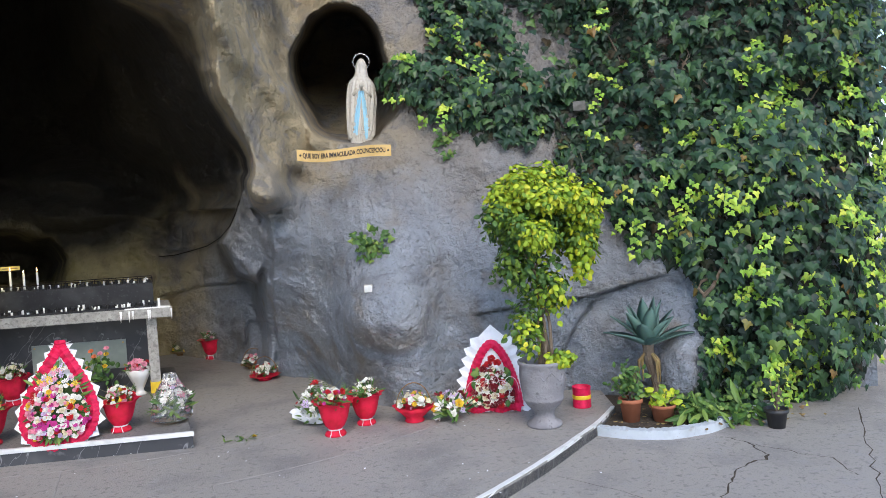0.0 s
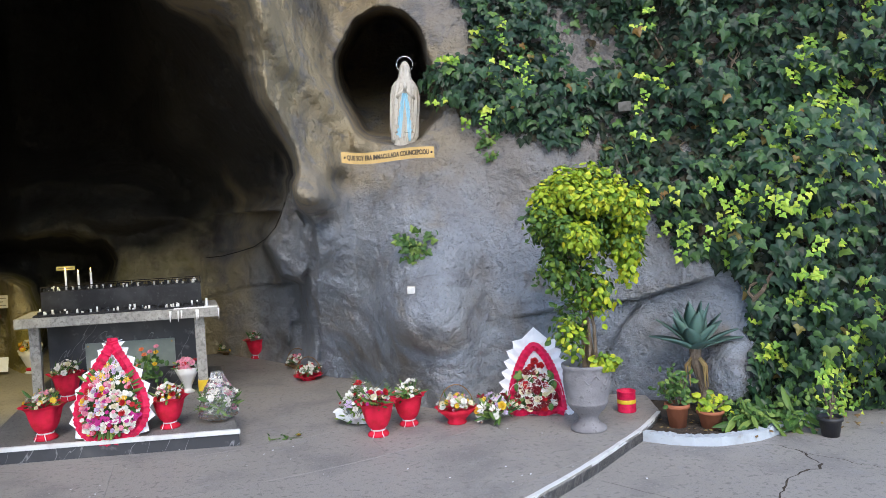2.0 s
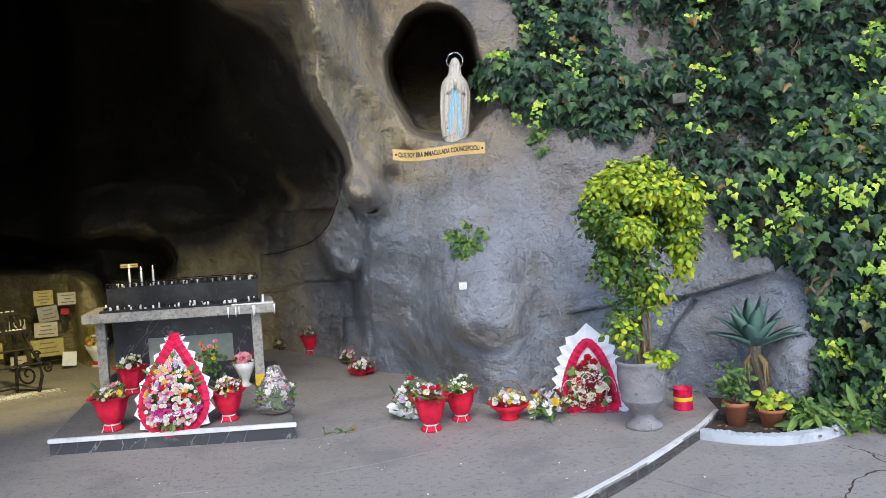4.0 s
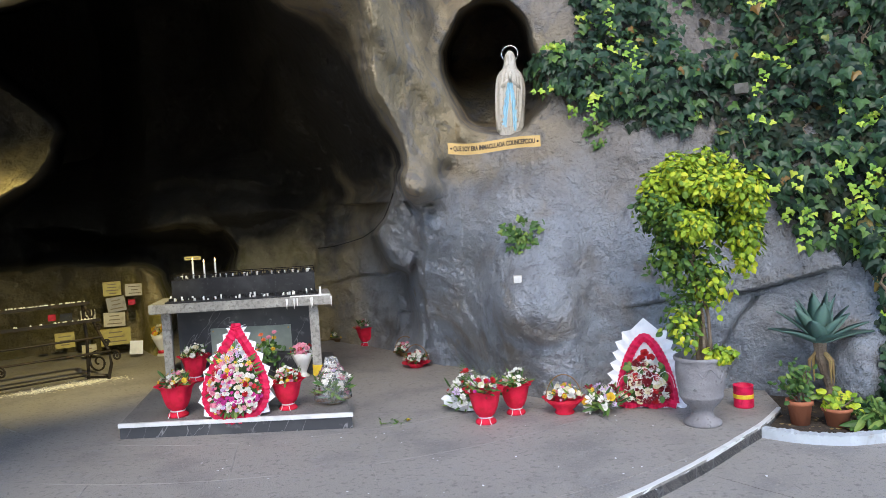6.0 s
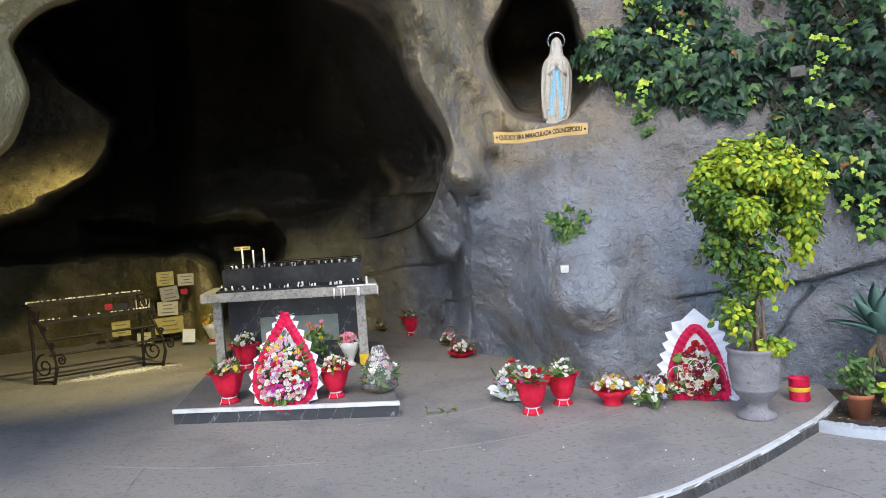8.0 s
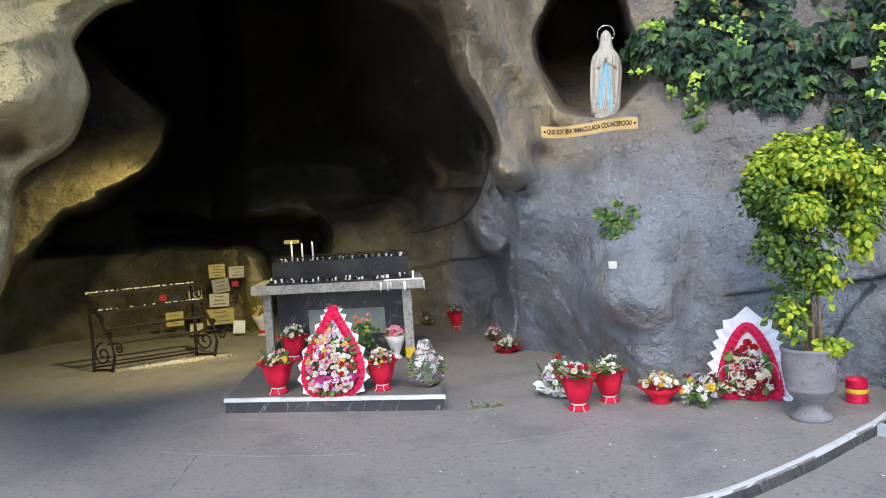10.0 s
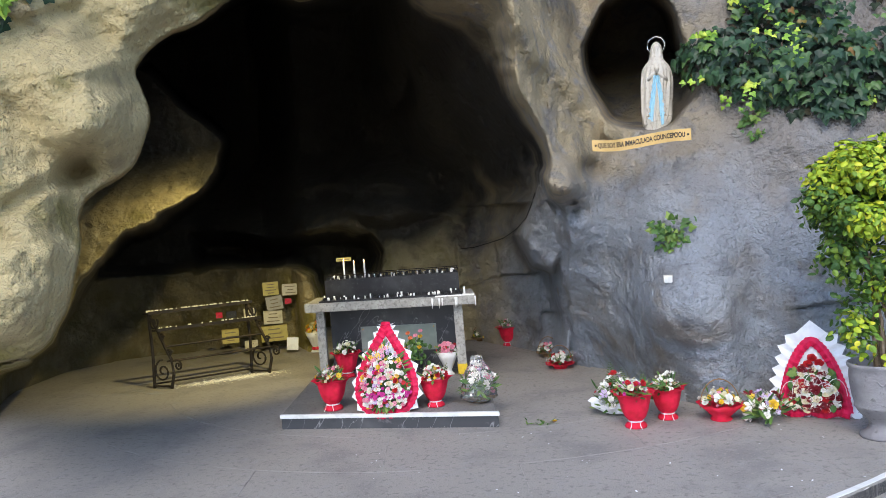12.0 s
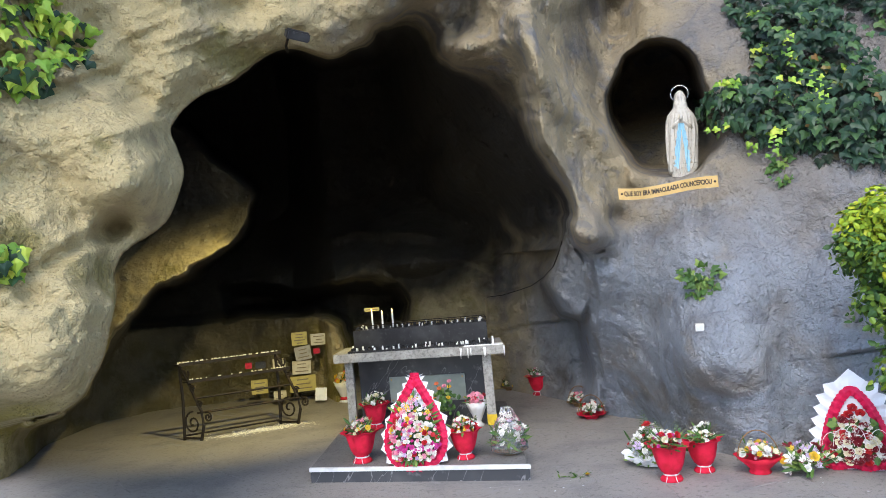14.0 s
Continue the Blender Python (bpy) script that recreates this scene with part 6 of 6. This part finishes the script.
# ---------------------------------------------------------------- urn with its clipped shrub, tin
def build_urn(x, y):
    t = thing("garden_urn", x, y, 0, "grey cement pedestal urn with relief scrolls", "urn")
    prof = [(0.145, 0), (0.15, 0.012), (0.145, 0.028), (0.105, 0.05), (0.085, 0.075), (0.082, 0.105), (0.1, 0.135), (0.14, 0.17), (0.168, 0.215), (0.172, 0.222), (0.172, 0.232), (0.168, 0.238), (0.182, 0.3), (0.192, 0.38), (0.194, 0.45), (0.188, 0.49),
            (0.2, 0.505), (0.204, 0.522), (0.198, 0.534), (0.182, 0.53), (0.178, 0.46), (0.02, 0.455)]
    prof = [(r * 0.96, z) for r, z in prof]
    body = part("body", lathe(bmesh.new(), prof, 40), CEMENT_POT, t, smooth=True)
    for k in range(3):
        line = []
        for i in range(15):
            a = -1.9 + k * 0.75 + 0.6 * i / 14
            z = 0.43 - 0.03 * math.sin(i / 14 * math.pi * 2) - 0.02 * k
            line.append((0.186 * math.cos(a), 0.186 * math.sin(a), z))
        part("relief", tube(bmesh.new(), line, 0.007, 5), CEMENT_POT, body)
    part("soil", lathe(bmesh.new(), [(0.17, 0.462), (0.1, 0.475), (0.001, 0.48)], 24), SOIL, t)
    s = thing("standard_shrub", x, y, 0.47, "yellow-green shrub clipped to a ball on thin stems", "shrub")
    g = random.Random(2)
    top = Vector((0.05, 0, 1.24))
    for k in range(5):
        b = Vector((g.uniform(-0.06, 0.1), g.uniform(-0.06, 0.06), 0))
        m1 = b + Vector((g.uniform(-0.05, 0.05), 0, 0.35))
        m2 = Vector((g.uniform(-0.04, 0.1), g.uniform(-0.06, 0.06), 0.72))
        e = top + Vector((g.uniform(-0.3, 0.3), g.uniform(-0.2, 0.2), g.uniform(-0.1, 0.2)))
        part("stem", tube(bmesh.new(), [b, m1, m2, e], [0.016, 0.014, 0.012, 0.006], 7), BARK, s)
    h = np.random.default_rng(12)

    def cloud(n, mid, rad, hollow, droop, mt, size, name="foliage"):
        d = h.normal(0, 1, (n, 3))
        d /= np.linalg.norm(d, axis=1)[:, None]
        lump = 1 + 0.2 * fbm(d * 2.2, 1.0, 3, 61)
        at = np.array(mid) + d * np.array(rad) * (h.uniform(hollow, 1.0, n) * lump)[:, None]
        face = d + h.normal(0, 0.6, (n, 3)) + np.array([0, -0.2, 0.4])
        tip = np.stack([h.normal(0, 0.8, n), h.normal(0, 0.8, n), -droop + h.normal(0, 0.5, n)], -1) + d * 0.5
        tagged(part(name, leaves(name, OVAL_LEAF, at, face, tip, size * h.uniform(0.6, 1.25, n), mt), mt, s), kind="stuff")

    # the crown's many lobes, light painted in: yellow at top and side, dark beneath
    g2 = random.Random(31)
    for k in range(26):
        a, b = g2.uniform(0, 6.28), math.asin(g2.uniform(-0.55, 1.0))
        c = Vector((0.06 + 0.37 * math.cos(a) * math.cos(b), 0.32 * math.sin(a) * math.cos(b), 1.2 + 0.31 * math.sin(b)))
        rad = g2.uniform(0.12, 0.19)
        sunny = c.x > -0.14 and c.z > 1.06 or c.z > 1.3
        cloud(290, tuple(c), (rad, rad, rad * 0.85), 0.55, 0.9, SHRUB if sunny else SHRUB_SHADE, 0.053)
    cloud(900, (0.03, 0, 1.15), (0.36, 0.32, 0.32), 0.2, 0.8, SHRUB_SHADE, 0.06)
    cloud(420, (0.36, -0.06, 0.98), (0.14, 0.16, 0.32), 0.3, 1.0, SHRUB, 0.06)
    cloud(330, (-0.16, 0, 0.84), (0.2, 0.17, 0.22), 0.3, 1.0, SHRUB_SHADE, 0.06)
    cloud(360, (0.06, 0, 0.68), (0.2, 0.17, 0.28), 0.25, 1.0, SHRUB_SHADE, 0.058)
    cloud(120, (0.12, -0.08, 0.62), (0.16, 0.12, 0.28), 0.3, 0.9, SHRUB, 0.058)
    cloud(170, (-0.12, -0.02, 0.4), (0.15, 0.12, 0.26), 0.3, 0.7, SHRUB_SHADE, 0.055)
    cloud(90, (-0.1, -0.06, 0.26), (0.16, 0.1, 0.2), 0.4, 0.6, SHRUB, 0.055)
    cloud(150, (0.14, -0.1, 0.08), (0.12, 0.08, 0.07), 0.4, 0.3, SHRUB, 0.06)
    cloud(60, (0.22, 0, 1.53), (0.22, 0.16, 0.08), 0.3, 0.4, SHRUB, 0.05)


build_urn(4.25, -1.82)
tin = thing("tin_can", 4.71, -1.4, 0, "red tin can with a yellow tape band", "tin")
part("can", lathe(bmesh.new(), [(0.076, 0), (0.08, 0.006), (0.078, 0.02), (0.078, 0.17), (0.081, 0.176), (0.079, 0.182), (0.073, 0.176), (0.07, 0.05), (0.001, 0.04)], 32), CRIMSON, tin, smooth=True)
part("band", lathe(bmesh.new(), [(0.0785, 0.075), (0.081, 0.08), (0.081, 0.105), (0.0785, 0.11)], 32, close=False), YELLOW, tin)

# ---------------------------------------------------------------- planter with agave and pots
KERB = rounded([(4.64, -1.96), (4.86, -2.13), (5.12, -2.22), (5.38, -2.2), (5.66, -2.1), (5.92, -1.93), (6.3, -1.74)], 14)
kerb = tagged(new("planter_kerb", strip("planter_kerb", KERB[::-1], 0.085, -0.16, -0.02, WHITEWASH)), "whitewashed low curved planter kerb", "kerb", kind="structure")
JAG = random.Random(20)
for v in kerb.data.vertices:
    v.co.z += JAG.gauss(0, 0.004)
    v.co += Vector((1, -1, 0)) * 0.012 * float(fbm(np.array([[v.co.x, v.co.y, v.co.z]]), 9.0, 3, 4)[0])
soil = [(p.x + 0.02, p.y + 0.09) for p in KERB] + [(6.8, -1.2), (5.6, -0.4), (4.9, -0.9)]
tagged(new("planter_soil", slab("planter_soil", soil, -0.3, -0.05, SOIL)), "dark earth bed with litter", "soil", kind="structure")


def build_agave(x, y, z):
    t = thing("agave", x, y, z, "blue-green agave rosette on a leaning dry stem", "agave")
    part("stem", tube(bmesh.new(), [(0.02, 0, -0.66), (0.06, 0, -0.34), (0.0, 0, -0.1), (0, 0, 0.02)], [0.03, 0.034, 0.045, 0.05], 10), BARK, t)
    g = random.Random(6)
    for i in range(22):
        a, up = i * 2.399, 0.35 + 1.1 * (i / 22)
        ln = 0.44 * g.uniform(0.85, 1.1)
        bm, rings = bmesh.new(), []
        for j in range(8):
            s = j / 7
            w = 0.088 * (0.5 + 1.5 * s - 2.0 * s * s + 0.02) if j < 7 else 0.002
            out = ln * s * math.cos(up) 
            hgt = ln * s * math.sin(up) - 0.07 * s * s * math.cos(up)
            c = Vector((math.cos(a) * out, math.sin(a) * out * 0.8, hgt))
            side = Vector((-math.sin(a), math.cos(a), 0)) * w
            lift = Vector((0, 0, w * 0.35))
            rings.append([bm.verts.new(c - side + lift), bm.verts.new(c), bm.verts.new(c + side + lift), bm.verts.new(c + Vector((0, 0, -0.012)))])
        for p, q in zip(rings, rings[1:]):
            for k in range(4):
                bm.faces.new((p[k], p[(k + 1) % 4], q[(k + 1) % 4], q[k]))
        part("leaf", bm, GREY_GREEN, t, smooth=True)
    for i in range(6):
        a = g.uniform(0, 6.28)
        part("dry_leaf", tube(bmesh.new(), [(0, 0, -0.02), (0.1 * math.cos(a), 0.06 * math.sin(a) - 0.03, -0.12), (0.11 * math.cos(a), 0.05 * math.sin(a) - 0.04, -0.3)], [0.012, 0.014, 0.003], 5), DRY, t)


build_agave(5.3, -1.5, 0.5)


def pot_plant(x, y, z, r, h, material, label, n, spread, tall, shape=OVAL_LEAF, leaf=0.07, mt=GREEN):
    t = thing("potted_plant", x, y, z, label, "potted plant", "potted plants")
    part("pot", lathe(bmesh.new(), [(r * 0.72, 0), (r * 0.95, h * 0.8), (r * 1.08, h * 0.82), (r * 1.1, h), (r * 0.98, h), (r * 0.9, h * 0.8), (0.001, h * 0.75)], 26), material, t, smooth=True)
    part("soil", lathe(bmesh.new(), [(r * 0.9, h * 0.84), (0.001, h * 0.88)], 18), SOIL, t)
    g = random.Random(int(x * 100))
    st = bmesh.new()
    at, face, tip, s = [], [], [], []
    for k in range(7):
        a = g.uniform(0, 6.28)
        e = Vector((spread * math.cos(a) * g.uniform(0.3, 1), spread * math.sin(a) * 0.6, h + tall * g.uniform(0.5, 1)))
        tube(st, [(0, 0, h * 0.8), e * 0.6 + Vector((0, 0, h * 0.3)), e], 0.005, 5)
        for i in range(n // 7):
            q = Vector((0, 0, h)).lerp(e, g.uniform(0.25, 1.05)) + Vector((g.gauss(0, 0.035), g.gauss(0, 0.03), g.gauss(0, 0.03)))
            at.append(q)
            face.append((g.gauss(0, 0.6), -0.7, g.gauss(0.7, 0.4)))
            tip.append((g.gauss(0, 1), g.gauss(-0.2, 0.5), g.gauss(0.1, 0.7)))
            s.append(leaf * g.uniform(0.6, 1.2))
    part("stem", st, BARK, t)
    tagged(part("foliage", leaves("foliage", shape, at, face, tip, s, mt), mt, t), kind="stuff")


pot_plant(5.0, -1.78, -0.05, 0.092, 0.19, TERRACOTTA, "terracotta pot with a leafy green plant", 190, 0.17, 0.26, leaf=0.05)
pot_plant(5.24, -1.86, -0.05, 0.1, 0.14, TERRACOTTA, "low terracotta bowl with yellow-green leaves", 70, 0.13, 0.12, mt=SHRUB)
pot_plant(6.03, -2.2, -0.09, 0.085, 0.15, BLACK_PLASTIC, "black plastic nursery pot with a thin sapling", 28, 0.07, 0.26, leaf=0.04, mt=IVY_SUN)


def ground_cover():
    g = np.random.default_rng(31)
    n = 520
    t = thing("ground_plants", 5.6, -1.75, -0.05, "strap-leaved and broad-leaved plants spilling over the kerb", "plants")
    x, y = g.uniform(-0.28, 0.75, n), g.uniform(-0.38, 0.25, n)
    at = np.stack([x, y + 0.25 * np.abs(x - 0.2), g.uniform(0.0, 0.15, n) * (1 + 0.9 * (x > 0.3))], -1)
    tagged(part("foliage", leaves("foliage", OVAL_LEAF, at, g.normal(0, 0.5, (n, 3)) + [0, -0.8, 0.8], g.normal(0, 1, (n, 3)) + [0, -0.3, 0], g.uniform(0.035, 0.065, n), GREEN), GREEN, t), kind="stuff")
    m = 80
    root = np.stack([g.uniform(-0.22, 0.4, m), g.uniform(-0.32, -0.1, m), g.uniform(0.0, 0.12, m)], -1)
    tagged(part("grass", leaves("grass", LONG_LEAF, root, g.normal(0, 0.4, (m, 3)) + [0, -0.6, 1], g.normal(0, 0.8, (m, 3)) + [0, -0.5, -0.1], g.uniform(0.12, 0.24, m), GREEN), GREEN, t), kind="stuff")
    l = 150
    lit = np.stack([g.uniform(-0.75, 0.9, l), g.uniform(-0.45, 0.4, l), np.full(l, 0.008)], -1)
    tagged(part("litter", leaves("litter", OVAL_LEAF, lit, g.normal(0, 0.2, (l, 3)) + [0, 0, 1], g.normal(0, 1, (l, 3)), g.uniform(0.02, 0.05, l), DRY), DRY, t), kind="stuff")


ground_cover()

# ---------------------------------------------------------------- yard wall beyond the ivy, cracks, litter, cable
tagged(new("wall_east", slab("wall_east", [(8.75, 0.75), (14.5, -3.8), (14.7, -3.6), (8.95, 0.95)], -0.3, 2.1, WHITE_PAINT)), "whitewashed yard wall beyond the ivy", "wall", kind="structure")


def crack(points, width, name="crack"):
    """A thin jagged crack filled with dirt."""
    g = random.Random(len(points) + int(points[0][0] * 10))
    v, f, row = [], [], []
    for (x0, y0), (x1, y1) in zip(points, points[1:]):
        for i in range(8):
            row.append((x0 + (x1 - x0) * i / 8 + g.gauss(0, 0.012), y0 + (y1 - y0) * i / 8 + g.gauss(0, 0.012)))
    for i, (x, y) in enumerate(row):
        w = width * g.uniform(0.3, 1) * (1 - i / len(row) * 0.6)
        v += [(x - w, y + w, -0.09), (x, y, -0.0885), (x + w, y - w, -0.09)]
        if i:
            f += [(3 * i - 3, 3 * i, 3 * i + 1, 3 * i - 2), (3 * i - 2, 3 * i + 1, 3 * i + 2, 3 * i - 1)]
    tagged(new(name, mesh_of(name, v, f, SOIL)), "dirt-filled crack in the forecourt concrete", "crack", kind="structure")


crack([(5.55, -2.3), (5.63, -2.52), (5.6, -2.75), (5.25, -2.95), (4.95, -3.3), (4.85, -3.6)], 0.012)
crack([(5.63, -2.52), (5.8, -2.75), (5.95, -2.95), (5.9, -3.3)], 0.009)
crack([(6.95, -1.95), (6.3, -2.85), (5.75, -3.65), (5.2, -4.4)], 0.006, "joint")
crack([(4.11, -2.74), (4.54, -3.3), (5.0, -3.95)], 0.006, "joint")


def litter():
    g = np.random.default_rng(77)
    n = 55
    at = np.stack([g.uniform(0.3, 4.4, n), g.uniform(-3.2, -1.4, n), np.full(n, 0.006)], -1)
    tagged(new("petals", leaves("petals", OVAL_LEAF, at, g.normal(0, 0.15, (n, 3)) + [0, 0, 1], g.normal(0, 1, (n, 3)), g.uniform(0.007, 0.02, n), WHITE_PAPER)), "fallen petals and crumbs on the floor", "litter", kind="stuff")
    n = 16
    at = np.stack([1.8 + g.normal(0, 0.06, n), -1.38 + g.normal(0, 0.05, n), np.full(n, 0.012)], -1)
    tagged(new("dropped_sprig", leaves("dropped_sprig", LONG_LEAF, at, g.normal(0, 0.3, (n, 3)) + [0, 0, 1], g.normal(0, 1, (n, 3)), g.uniform(0.05, 0.1, n), GREEN)), "dropped green sprig with a yellow bloom on the floor", "sprig", kind="stuff")
    f = new("dropped_flower", FLOWERS[("rose", "yellow")])
    f.matrix_basis = pose(1.9, -1.36, 0.01) @ Matrix.Scale(0.022, 4)
    tagged(f, "small fallen yellow flower on the floor", "flower")


litter()
cable = thing("cable", 0, 0, 0, "thin dark cable strung along the cave rock", "cable")
pts = [(13.6, -1.3), (12.4, -1.25), (11.2, -1.0), (10.0, -0.7), (9.0, -0.1), (8.2, 0.7), (7.7, 1.7), (7.3, 2.7)]
part("wire", tube(bmesh.new(), [tuple(rock_point(a, e, 0.1)[0]) for a, e in pts], 0.006, 6), IRON, cable)
